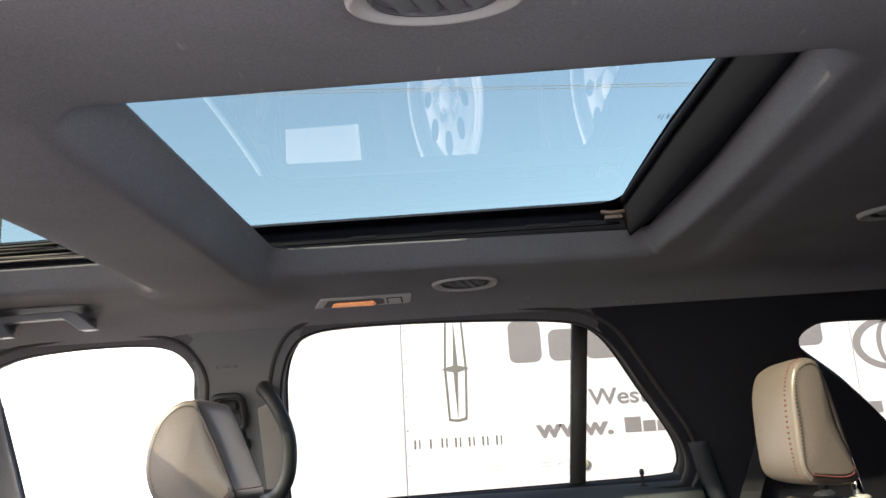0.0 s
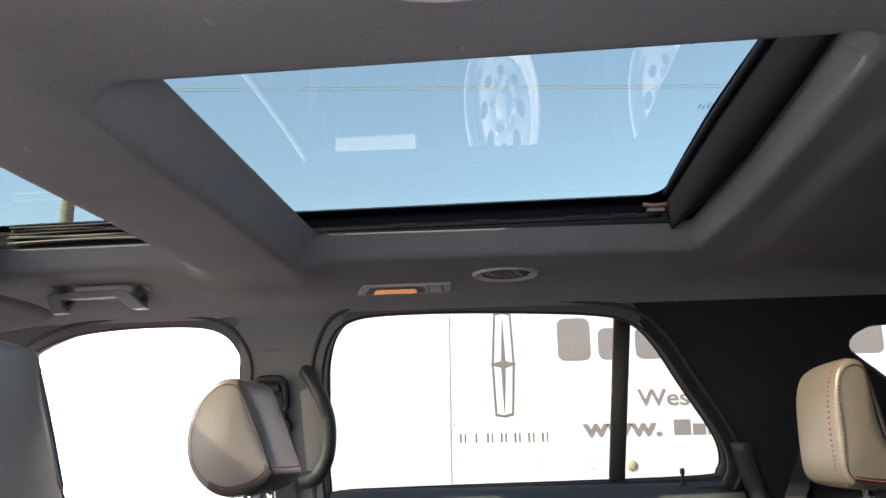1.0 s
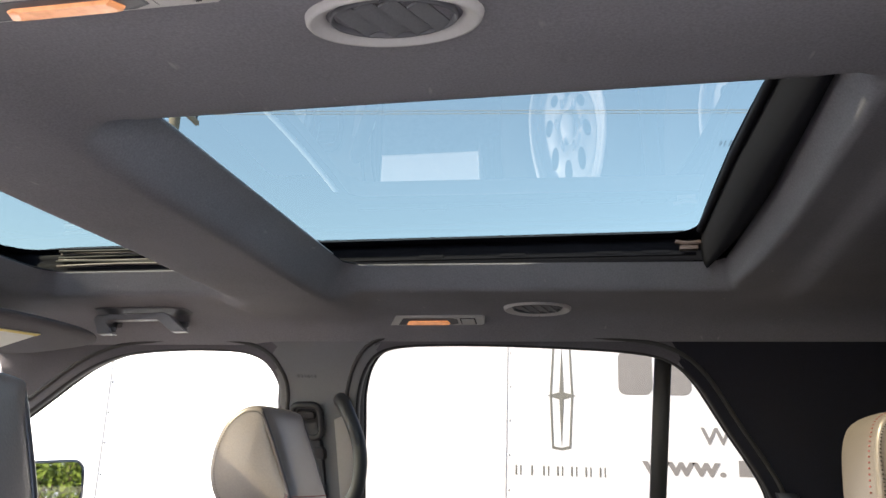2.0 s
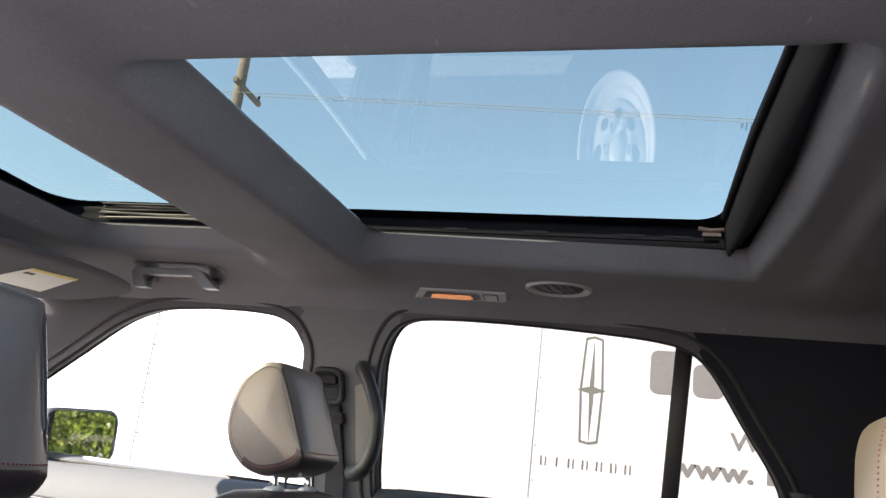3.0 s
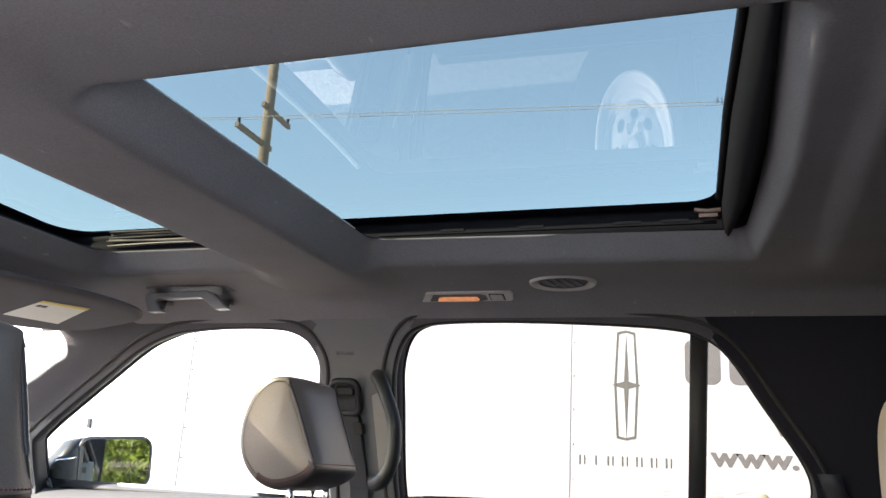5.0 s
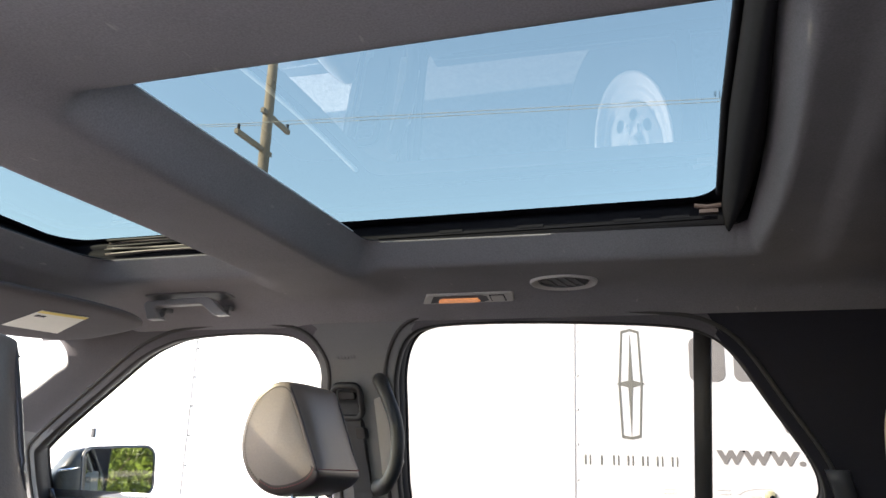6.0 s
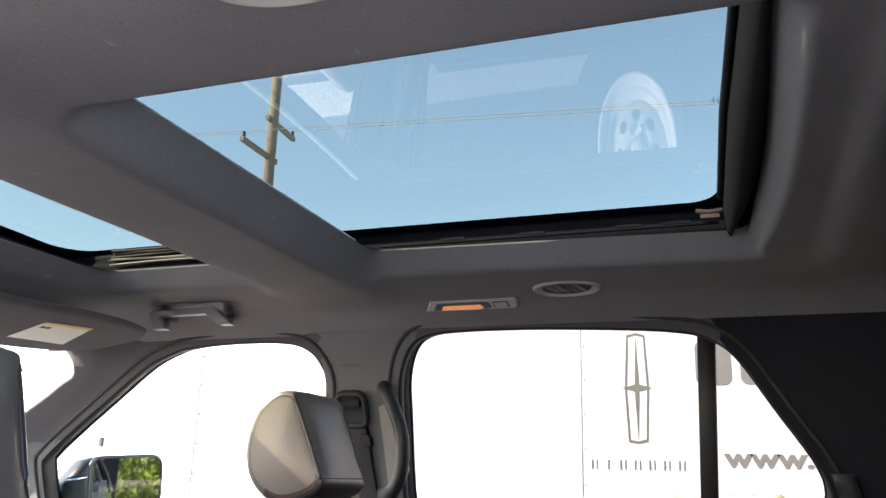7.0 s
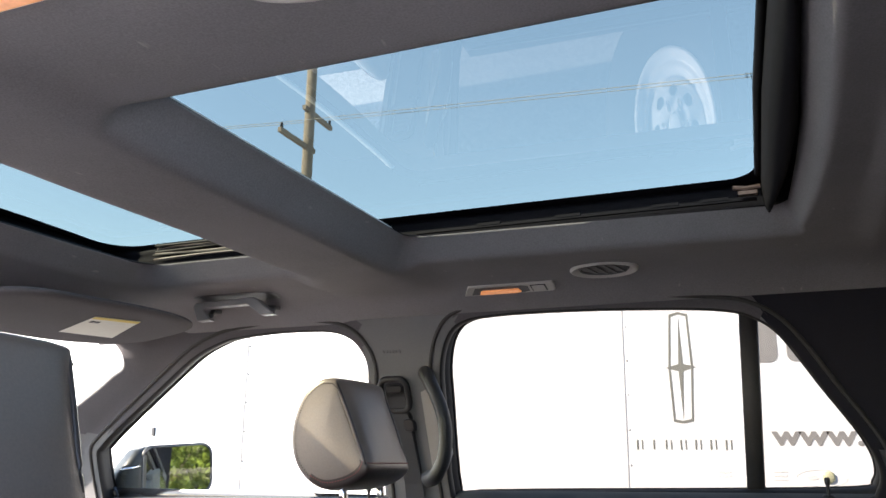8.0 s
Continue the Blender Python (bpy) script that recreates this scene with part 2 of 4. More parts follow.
def sheet(outer, holes, rings, step, extra=()):
    """A triangulated flat sheet with holes, finer in rings round each hole: 2D points and faces."""
    pts, edges = [], []

    def loop(poly):
        s = len(pts)
        pts.extend(Vector(q[:2]) for q in poly)
        edges.extend((s + i, s + (i + 1) % len(poly)) for i in range(len(poly)))
    loop(outer)
    far = []
    for h in holes:
        loop(h)
        for r in rings:
            g = grown(h, r)
            if all(inside(outer, *q) for q in g):
                loop(g)
            else:
                pts.extend(q for q in g if inside(outer, *q))
        far.append(grown(h, (rings[-1] if rings else 0) + step * 0.4))
    xs, ys = [q[0] for q in outer], [q[1] for q in outer]
    edge_in = grown(outer, -step * 0.4)
    for i in range(int((max(xs) - min(xs)) / step) + 1):
        for j in range(int((max(ys) - min(ys)) / step) + 1):
            q = (min(xs) + (i + 0.5) * step, min(ys) + (j + 0.5) * step)
            if inside(edge_in, *q) and not any(inside(f, *q) for f in far):
                pts.append(Vector(q))
    pts.extend(Vector(q) for q in extra)
    v, _, f, *_ = delaunay_2d_cdt(pts, edges, [], 0, 1e-5)
    keep = []
    for t in f:
        cx, cy = sum(v[i][0] for i in t) / len(t), sum(v[i][1] for i in t) / len(t)
        if inside(outer, cx, cy) and not any(inside(h, cx, cy) for h in holes):
            keep.append(t)
    return v, keep


def rect(x0, x1, y0, y1, r, n=6):
    out = []
    for cx, cy, a in ((x1 - r, y1 - r, 0), (x0 + r, y1 - r, 90), (x0 + r, y0 + r, 180), (x1 - r, y0 + r, 270)):
        out += [Vector((cx + r * math.cos(radians(a + 90 * i / n)), cy + r * math.sin(radians(a + 90 * i / n)))) for i in range(n + 1)]
    return out


def dense(poly, step):
    out = []
    for i, p in enumerate(poly):
        q = poly[(i + 1) % len(poly)]
        k = max(1, int((q - p).length / step))
        out += [p.lerp(q, j / k) for j in range(k)]
    return out


# ---- the car's shell ----
NEAR, FAR = -0.370, 0.362
REAR_EDGE = [(-0.38, 0.357), (-0.2, 0.358), (0.0, 0.357), (0.13, 0.351), (0.26, 0.342), (0.39, 0.331)]
SKY_EDGE = [(-0.48, 0.341), (-0.221, 0.324), (0.0, 0.308), (0.36, 0.290)]


def interp(table, x):
    for (a, fa), (b, fb) in zip(table, table[1:]):
        if x <= b:
            return fa + (fb - fa) * max(0.0, (x - a) / (b - a))
    return table[-1][1]


def beam_edge(y):
    return -0.331 - 0.014 * y


REAR_OPEN = [Vector((beam_edge(p.y) + (p.x + 0.345) * (interp(REAR_EDGE, p.y) - beam_edge(p.y)) / 0.69, p.y * (1 + 0.12 * p.x if p.y > 0 else 1))) for p in dense(rect(-0.345, 0.345, NEAR, FAR, 0.03), 0.03)]
FRONT_OPEN = dense(rect(-0.981, -0.618, NEAR, FAR, 0.05), 0.03)
LIP = 1.644
SIDE = [(0.0, 1.604), (0.45, 1.600), (0.52, 1.597), (0.575, 1.591), (0.605, 1.582), (0.628, 1.566), (0.648, 1.552), (0.66, 1.548)]


SIDE_NEAR = [(0.0, 1.604), (0.45, 1.600), (0.56, 1.592), (0.61, 1.587), (0.66, 1.579), (0.69, 1.568), (0.72, 1.550)]


REAR_CREASE = [(-0.38, 0.386), (-0.1, 0.386), (0.05, 0.383), (0.2, 0.372), (0.38, 0.349)]


def ease(t):
    t = min(1.0, max(0.0, t))
    return t * t * (3 - 2 * t)


def liner_z(x, y):
    z = interp(SIDE if y > 0 else SIDE_NEAR, abs(y))
    if y > 0.60:
        z -= ((y - 0.60) / 0.06) ** 2 * (0.006 + 0.007 * ease((-0.58 - x) / 0.1))
    # crossbeam: a crisp front step, a soft rear slope
    z -= 0.023 * ease((x + 0.621) / (0.085 - 0.060 * ease((abs(y) - 0.34) / 0.08))) * ease((-0.322 - x) / 0.06) * max(0.0, 1 - (abs(y) / 0.60) ** 4)
    if x < -1.0:
        z -= 0.09 * min(1.0, (-1.0 - x) / 0.4) ** 1.5 * (1 - 0.9 * ease((abs(y) - 0.42) / 0.16))
    if x > 0.40:
        z += (0.028 * min(1.0, max(0.0, x - 0.465) / 0.5) - 0.011 * ease((x - 0.43) / 0.035)) * max(0.0, 1 - (abs(y) / 0.50) ** 6)
    for x0, x1, end in ((beam_edge(y), interp(REAR_EDGE, y), interp(REAR_CREASE, y)), (-0.981, -0.618, -0.562)):
        qx = (x0 - x) / (0.042 if x0 > -0.5 else 0.052) if x < x0 else max(0.0, x - x1) / max(0.016, end - x1)
        qy = max((NEAR - y) / 0.030, (y - FAR * (1 + 0.12 * max(-0.4, min(0.4, x)) if x > -0.5 else 1)) / 0.039, 0.0)
        power = 5 if y > 0 else 2.2
        q = (qx ** power + qy ** power) ** (1 / power)
        s = 0.03 * math.log1p(math.exp(min(60.0, (1 - q) / 0.03)))
        z += (LIP - z) * min(1.0, s)
    return z


outer = [Vector(q) for q in [(-1.36, -0.60), (-1.40, -0.665), (-0.36, -0.662), (-0.33, -0.72), (0.425, -0.72), (0.455, -0.660), (1.9, -0.655), (1.9, 0.655), (-1.40, 0.665), (-1.36, 0.60)]]
v2, f2 = sheet(dense(outer, 0.05), [REAR_OPEN, FRONT_OPEN], [0.003, 0.007, 0.012, 0.018, 0.024, 0.030, 0.037, 0.045, 0.053, 0.062, 0.08], 0.03, [(0.428 + 0.008 * i, -0.51 + 0.03 * j) for i in range(6) for j in range(35)] + [(-0.634 + 0.0055 * i, k * (0.452 + 0.016 * j)) for i in range(11) for j in range(10) for k in (-1, 1)])
bm = bmesh.new()
vs = [bm.verts.new((p[0], p[1], liner_z(p[0], p[1]))) for p in v2]
for t in f2:
    bm.faces.new([vs[i] for i in t])
skin_faces = set(bm.faces)
for ring in (REAR_OPEN, FRONT_OPEN):
    loft(bm, [[(p.x, p.y, z) for p in grown(ring, g)] for g, z in ((0.0, LIP), (0.002, LIP + 0.002), (0.006, LIP + 0.004), (0.012, LIP + 0.006), (0.018, LIP + 0.008))], cap=False)
for f in bm.faces:
    f.material_index = 0 if f in skin_faces else 1
bmesh.ops.remove_doubles(bm, verts=bm.verts, dist=1e-4)
ceiling = tagged(link("ceiling", bm, M_LINER, mats=(M_BLACKMETAL,)), "grey woven headliner with two roof openings and crossbeam", "headliner", kind="structure")


def slant(z):
    """How far out the side trim stands at height z."""
    return 0.665 + 0.47 * (1.515 - z) if z > 1.12 else 0.851 + 0.06 * (1.12 - z)


WINDOW_R = [(-0.447, 1.165), (-0.430, 1.38), (-0.420, 1.46), (-0.395, 1.518), (-0.358, 1.546), (-0.285, 1.556), (-0.13, 1.557), (0.05, 1.551), (0.183, 1.542), (0.250, 1.526), (0.302, 1.485),
            (0.367, 1.388), (0.432, 1.292), (0.453, 1.238), (0.447, 1.203), (0.418, 1.190), (0.21, 1.182), (-0.18, 1.172), (-0.40, 1.165)]
WINDOW_F = [(-0.645, 1.14), (-0.638, 1.40), (-0.630, 1.463), (-0.636, 1.495), (-0.662, 1.527), (-0.72, 1.543), (-0.85, 1.546), (-0.98, 1.538), (-1.05, 1.523), (-1.13, 1.492),
            (-1.26, 1.418), (-1.42, 1.325), (-1.51, 1.268), (-1.53, 1.24), (-1.54, 1.11), (-1.50, 1.105), (-1.1, 1.13), (-0.70, 1.14)]
WINDOW_Q = [(0.700, 1.475), (0.718, 1.497), (0.765, 1.506), (0.95, 1.50), (1.22, 1.48), (1.30, 1.45), (1.36, 1.30), (1.37, 1.19), (1.33, 1.16), (1.10, 1.15), (1.03, 1.165), (0.93, 1.265), (0.82, 1.375), (0.735, 1.44)]


HOLES = [spline([(x, z - 0.012 - 0.036 * (z - 1.17)) for x, z in w], 4) for w in (WINDOW_F, WINDOW_R, WINDOW_Q)]
HOLES = [[Vector((p.x * 0.975 + (0.005 if k < 2 else 0.02), p.y)) for p in grown(h, 0.012)] for k, h in enumerate(HOLES)]
WALL_FRONT = [(-1.40, 1.56), (-1.385, 1.55), (-1.345, 1.538), (-1.30, 1.526), (-1.281, 1.503), (-1.277, 1.4795), (-1.295, 1.455), (-1.334, 1.436), (-1.389, 1.407), (-1.454, 1.375), (-1.517, 1.344), (-1.80, 1.19), (-1.95, 1.10), (-1.95, 0.62)]


WALL_FRONT = WALL_FRONT[:2] + [(q.x, q.y) for q in spline([(x, z, 0) for x, z in WALL_FRONT[2:11]], 5, False)] + WALL_FRONT[11:]


def pillar(x, z):
    """How far the front pillar's padding swells inwards, growing away from the door window."""
    d = (z - 1.523 - 0.554 * (x + 1.05)) * 0.875
    return min(0.05, max(0.0, 0.75 * (d - 0.008))) * min(1.0, max(0.0, (-1.08 - x) / 0.14))


def side_wall(name, s, holes, outline, mat, label):
    v, f = sheet(dense(outline, 0.04), holes, [0.006, 0.014, 0.026, 0.045], 0.035)
    bm = bmesh.new()
    vs = [bm.verts.new((p[0], s * (slant(p[1]) - pillar(p[0], p[1])), p[1])) for p in v]
    for t in f:
        bm.faces.new([vs[i] for i in t])
    for f in bm.faces:
        q = f.calc_center_median()
        # Past the rear window, faces go near-black to hold the rear's shade.
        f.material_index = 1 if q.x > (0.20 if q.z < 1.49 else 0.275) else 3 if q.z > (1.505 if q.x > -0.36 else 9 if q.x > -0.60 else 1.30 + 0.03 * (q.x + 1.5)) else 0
    for h in holes:
        old = set(bm.faces)
        loft(bm, [[(p.x, s * (slant(p.y) + o), p.y + o * 0.1) for p in grown(h, g)] for g, o in ((0, 0), (-0.004, 0.004), (-0.004, 0.02), (0.012, 0.06))], cap=False)
        for f in bm.faces:
            if f not in old:
                f.material_index = 2
    if outline[0].x < -1.3:
        n = len(WALL_FRONT) - 2
        loft(bm, [[(p.x, s * (slant(p.y) - pillar(p.x, p.y) + o), p.y) for p in grown(outline, g)[:n]] for g, o in ((0, 0), (0.006, 0.003), (0.009, 0.010), (0.009, 0.05))], cap=False, closed=False)
    bmesh.ops.remove_doubles(bm, verts=bm.verts, dist=1e-4)
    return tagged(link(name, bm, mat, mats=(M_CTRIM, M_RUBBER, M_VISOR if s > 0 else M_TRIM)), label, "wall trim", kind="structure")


FRONT_WALL = [Vector(q) for q in WALL_FRONT + [(0.505, 0.62), (0.472, 1.20), (0.452, 1.25), (0.4195, 1.31), (0.3535, 1.405), (0.286, 1.505), (0.250, 1.56)]]
REAR_WALL = [Vector(q) for q in [(0.250, 1.56), (0.286, 1.505), (0.3535, 1.405), (0.4195, 1.31), (0.452, 1.25), (0.472, 1.20), (0.505, 0.62), (1.9, 0.62), (1.9, 1.56)]]
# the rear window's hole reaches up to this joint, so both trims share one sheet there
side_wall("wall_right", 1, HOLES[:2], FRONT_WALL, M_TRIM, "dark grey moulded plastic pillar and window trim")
side_wall("wall_right_rear", 1, HOLES[2:], REAR_WALL, M_CTRIM, "moulded rear pillar trim with cabin shade in its colour")
side_wall("wall_left", -1, [HOLES[0]], [Vector(q) for q in WALL_FRONT + [(0.60, 0.62), (0.60, 1.56), (0.43, 1.56), (0.425, 1.175), (-0.33, 1.175), (-0.335, 1.56)]], M_TRIM, "dark grey pillar trim round open door window")
# Unseen side: left windowless and near-black to keep the rear dim.
side_wall("wall_left_rear", -1, [], [Vector(q) for q in [(0.60, 1.56), (0.60, 0.62), (1.9, 0.62), (1.9, 1.56)]], M_CTRIM, "windowless rear side trim, blackened to dim the rear")
bm = box_bm((-1.95, -0.93, 0.50), (1.9, 0.93, 0.56))
tagged(link("floor", bm, M_CARPET, smooth=False), "dark carpeted car floor", "floor", kind="structure")
bm = box_bm((1.9, -0.95, 0.5), (1.94, 0.95, 1.62))
tagged(link("wall_rear", bm, M_CTRIM, smooth=False), "dark grey tailgate trim closing the rear", "wall", kind="structure")
bm = box_bm((-1.99, -0.98, 0.5), (-1.95, 0.98, 1.06))
tagged(link("wall_front", bm, M_DARK, smooth=False), "dark firewall below the windscreen", "wall", kind="structure")


def frame_of(name, s, outline, pane_mat, kind_label, category, glass=True):
    """Door frame round a window: a reveal from the trim to the pane, the rubber seal and the pane itself."""
    root = thing(name, kind_label, category, kind="structure")
    inner, pane = [Vector(p) for p in outline], 0.094
    bm = bmesh.new()
    loft(bm, [[(p.x, s * (slant(p.y) + o), p.y) for p in grown(inner, g)] for g, o in ((0.026, 0.052), (0.010, 0.055), (0.004, 0.064), (0.0, 0.075), (0.0, pane), (0.05, pane + 0.006))], cap=False)
    part("window_frame", bm, M_RUBBER, root, "dark door frame")
    bm = bmesh.new()
    tube(bm, [(p.x, s * (slant(p.y) + 0.088), p.y) for p in grown(inner, 0.001)], 0.005, 6, True)
    part("seal", bm, M_RUBBER, root, "black rubber seal")
    if glass:
        bm = bmesh.new()
        v, f = sheet(grown(inner, 0.003), [], [], 0.12)
        vs = [bm.verts.new((p[0], s * (slant(p[1]) + pane), p[1])) for p in v]
        for t in f:
            bm.faces.new([vs[i] for i in t])
        ob = part("pane", bm, pane_mat, root, "tinted side glass")
        ob.visible_shadow = False
    return root


window_1 = frame_of("window_1", 1, spline(WINDOW_F, 4), M_SIDEGLASS, "front passenger door window with dark frame", "car window")
window_2 = frame_of("window_2", 1, spline(WINDOW_R, 4), M_PRIVACY, "rear passenger door window with upright divider bar", "car window")
window_3 = frame_of("window_3", 1, spline(WINDOW_Q, 4), M_PRIVACY, "rear quarter window with slanted front edge", "car window")
for root, h, gaps in ((window_1, HOLES[0], (0.020,)), (window_2, HOLES[1], (0.022,))):
    for g in gaps:
        bm = bmesh.new()
        tube(bm, [(p.x, slant(p.y) - 0.001, p.y) for p in grown(h, g)], 0.0045, 8, True)
        part("door_seal", bm, M_SEAL, root, "grey rubber door seal")
bm = bmesh.new()
loft(bm, [[(x + dx, slant(z) + o, z) for dx, o in ((0, 0.086), (0.002, 0.078), (0.034, 0.078), (0.036, 0.086), (0.036, 0.104), (0, 0.104))] for x, z in ((0.205, 1.15), (0.2275, 1.56))])
part("divider_bar", bm, material("divider_plastic", (0.045, 0.043, 0.042), 0.6, grain=0.1, scale=250, bump=0.1), window_2, "black upright glass divider")

# ---- ground ----
bm = bmesh.new()
xs = [-3000, -400, -60, -14, -9, -5, -3, -1.5, 0, 1.5, 3, 5, 9, 14, 60, 400, 3000]
ys = [-3000, -400, -60, -14, -6, -3, -1, 0.5, 0.95, 1.2, 1.5, 1.8, 2.1, 2.4, 3, 4, 6, 14, 60, 400, 3000]


def ground_z(y):
    t = min(1.0, max(0.0, (y - 0.8) / 1.3))
    return 0.372 * t * t * (3 - 2 * t)


grid = [[bm.verts.new((x, y, ground_z(y))) for y in ys] for x in xs]
for i in range(len(xs) - 1):
    for j in range(len(ys) - 1):
        bm.faces.new((grid[i][j], grid[i + 1][j], grid[i + 1][j + 1], grid[i][j + 1]))
tagged(link("ground", bm, M_GROUND), "pale worn concrete lot", "ground", kind="structure")
GZ = ground_z(9)

# ---- roof, glass and sunroof gear ----
CROWN, GLASS = 7.0, 1.717
ROOF_REAR, ROOF_FRONT = rect(-0.535, 0.42, -0.49, 0.49, 0.04), rect(-1.21, -0.575, -0.49, 0.49, 0.04)


def crown(y, top):
    return top - y * y / (2 * CROWN)


v2, f2 = sheet(dense([Vector(q) for q in [(-1.42, -0.60), (-1.36, -0.66), (1.88, -0.66), (1.88, 0.66), (-1.36, 0.66), (-1.42, 0.60)]], 0.1), [dense(ROOF_REAR, 0.05), dense(ROOF_FRONT, 0.05)], [0.012], 0.1)
bm = bmesh.new()
vs = [bm.verts.new((p[0], p[1], crown(p[1], GLASS + 0.02) - 0.035 * max(0.0, (-1.0 - p[0]) / 0.3) ** 2 - 0.03 * max(0.0, abs(p[1]) - 0.5) / 0.16)) for p in v2]
for t in f2:
    bm.faces.new([vs[i] for i in t])
ext = bmesh.ops.extrude_face_region(bm, geom=list(bm.faces))
bmesh.ops.translate(bm, vec=(0, 0, 0.014), verts=[g for g in ext["geom"] if isinstance(g, bmesh.types.BMVert)])
tagged(link("roof", bm, M_PAINT), "dark painted steel car roof with two glazed openings", "car roof", kind="structure")


def roof_pane(name, x0, x1, label, hole, rim):
    root = thing(name, label, "sunroof", "roof windows", kind="structure")
    bm = bmesh.new()
    nx, ny = 8, 40
    g = [[bm.verts.new((x0 + (x1 - x0) * i / nx, -0.51 + 1.02 * j / ny, crown(-0.51 + 1.02 * j / ny, GLASS))) for j in range(ny + 1)] for i in range(nx + 1)]
    for i in range(nx):
        for j in range(ny):
            bm.faces.new((g[i][j], g[i + 1][j], g[i + 1][j + 1], g[i][j + 1]))
    pane = part("pane", bm, M_ROOFGLASS, root, "blue-tinted roof glass")
    pane.visible_shadow = True
    v, f = sheet(dense(rim, 0.05), [dense(hole, 0.03)], [0.01], 0.06)
    bm = bmesh.new()
    vs = [bm.verts.new((p[0], p[1], crown(p[1], 1.702))) for p in v]
    for t in f:
        bm.faces.new([vs[i] for i in t])
    part("black_border", bm, M_BLACKMETAL, root, "black enamelled glass border")
    return root


SKY_HOLE = [Vector((p.x if p.x < 0 else p.x * interp(SKY_EDGE, p.y) / 0.32, p.y)) for p in dense(rect(-0.532, 0.32, -0.475, 0.363, 0.05, 8), 0.05)]
roof_rear = roof_pane("window_4", -0.545, 0.43, "fixed rear roof glass with black border", SKY_HOLE, rect(-0.54, 0.42, -0.49, 0.44, 0.02))
roof_front = roof_pane("window_5", -1.22, -0.565, "front roof glass with black border", rect(-1.075, -0.578, -0.475, 0.363, 0.075, 8), rect(-1.25, -0.57, -0.49, 0.44, 0.02))


def recess(name, x0, x1, label):
    """The black tray between the headliner's lip and the glass."""
    root = thing(name, label, "sunroof frame")
    bm = bmesh.new()
    base = dense(rect(x0, x1, -0.445, 0.390 if x0 > -0.6 else 0.376, 0.03), 0.04)
    rows = [[(p.x, p.y, min(LIP, liner_z(p.x, p.y)) + 0.004) for p in base]]
    for g, z in ((0.0, LIP + 0.005), (-0.006, LIP + 0.016), (0.0, LIP + 0.03), (-0.006, LIP + 0.036), (0.0, LIP + 0.042), (0.004, 1.698), (0.10, 1.700), (0.10, GLASS + 0.004)):
        rows.append([(p.x, p.y, z - (p.y * p.y / (2 * CROWN) if z > 1.71 else 0)) for p in grown(base, g)])
    loft(bm, rows, cap=False)
    part("tray", bm, M_BLACKMETAL, root, "black painted tray wall")
    return root


frame_rear = recess("sunroof_frame", -0.525, 0.362, "black metal frame round the rear roof glass")
frame_front = recess("sunroof_frame", -1.10, -0.588, "black metal frame round the front roof glass")
for s in (-1, 1):
    bm = bmesh.new()
    box(bm, (-0.325, (NEAR - 0.008 if s < 0 else FAR + 0.004), LIP + 0.010), (0.29, (NEAR - 0.002 if s < 0 else FAR + 0.011), LIP + 0.015))
    rail = soft_edges(part("rail", bm, M_BLACKMETAL, frame_rear, "black guide rail", False), 0.001)
    for x in (-0.20, -0.05, 0.12, 0.20):
        bm = box_bm((x, (NEAR - 0.010 if s < 0 else FAR + 0.003), LIP + 0.014), (x + 0.045, (NEAR - 0.001 if s < 0 else FAR + 0.012), LIP + 0.019))
        part("clip", bm, M_BLACKMETAL, frame_rear, "", False)
    bm = bmesh.new()
    box(bm, (0.262, s * 0.356 - 0.006, LIP + 0.016), (0.292, s * 0.356 + 0.008, LIP + 0.022), pose(0, 0, 0))
    tube(bm, [(0.255, s * 0.354, LIP + 0.030), (0.275, s * 0.352, LIP + 0.026), (0.297, s * 0.352, LIP + 0.028)], 0.004, 8)
    part("guide_lever", bm, material("bronze_lever", (0.12, 0.085, 0.08), 0.4, 0.6, grain=0.1, scale=200), frame_rear, "bronze metal guide lever", False)
M_PLEAT = material("pleat_fabric", (0.11, 0.088, 0.085), 0.4, grain=0.1, scale=200)
for k, (dz, dy) in enumerate(((0.014, 0.0), (0.020, -0.003), (0.026, 0.001), (0.032, -0.003), (0.038, 0.001), (0.044, -0.004))):
    bm = bmesh.new()
    tube(bm, [(x, 0.366 + dy + 0.004 * math.sin(9 * x + k), LIP + dz + 0.0015 * math.sin(14 * x + 2 * k)) for x in [-0.96 + 0.02 * i for i in range(18)]], 0.0028, 6)
    part("fold", bm, (M_PLEAT, M_RUBBER)[k % 2], frame_front, "pleated shade fold")

# pale edging folded over the crossbeam's upper edge
bm = bmesh.new()
tube(bm, spline([(beam_edge(y) - 0.014, y, LIP + 0.0070) for y in (-0.36, -0.2, 0.0, 0.15, 0.30)], 6, False), 0.0056, 8, flat=0.6)
tagged(link("edging_strip", bm, material("pale_edging_plastic", (0.74, 0.73, 0.70), 0.4, grain=0.03, scale=200)), "pale plastic edging strip on the roof crossbeam", "trim", kind="structure")

# roller shade at the rear opening's end
shade = thing("roller_shade", "dark fabric roller shade rolled up in roof opening", "sunshade")
ROLL_EDGE = [(-0.38, 0.341), (-0.255, 0.333), (0.0, 0.315), (0.37, 0.298)]
bm = bmesh.new()
rows = []
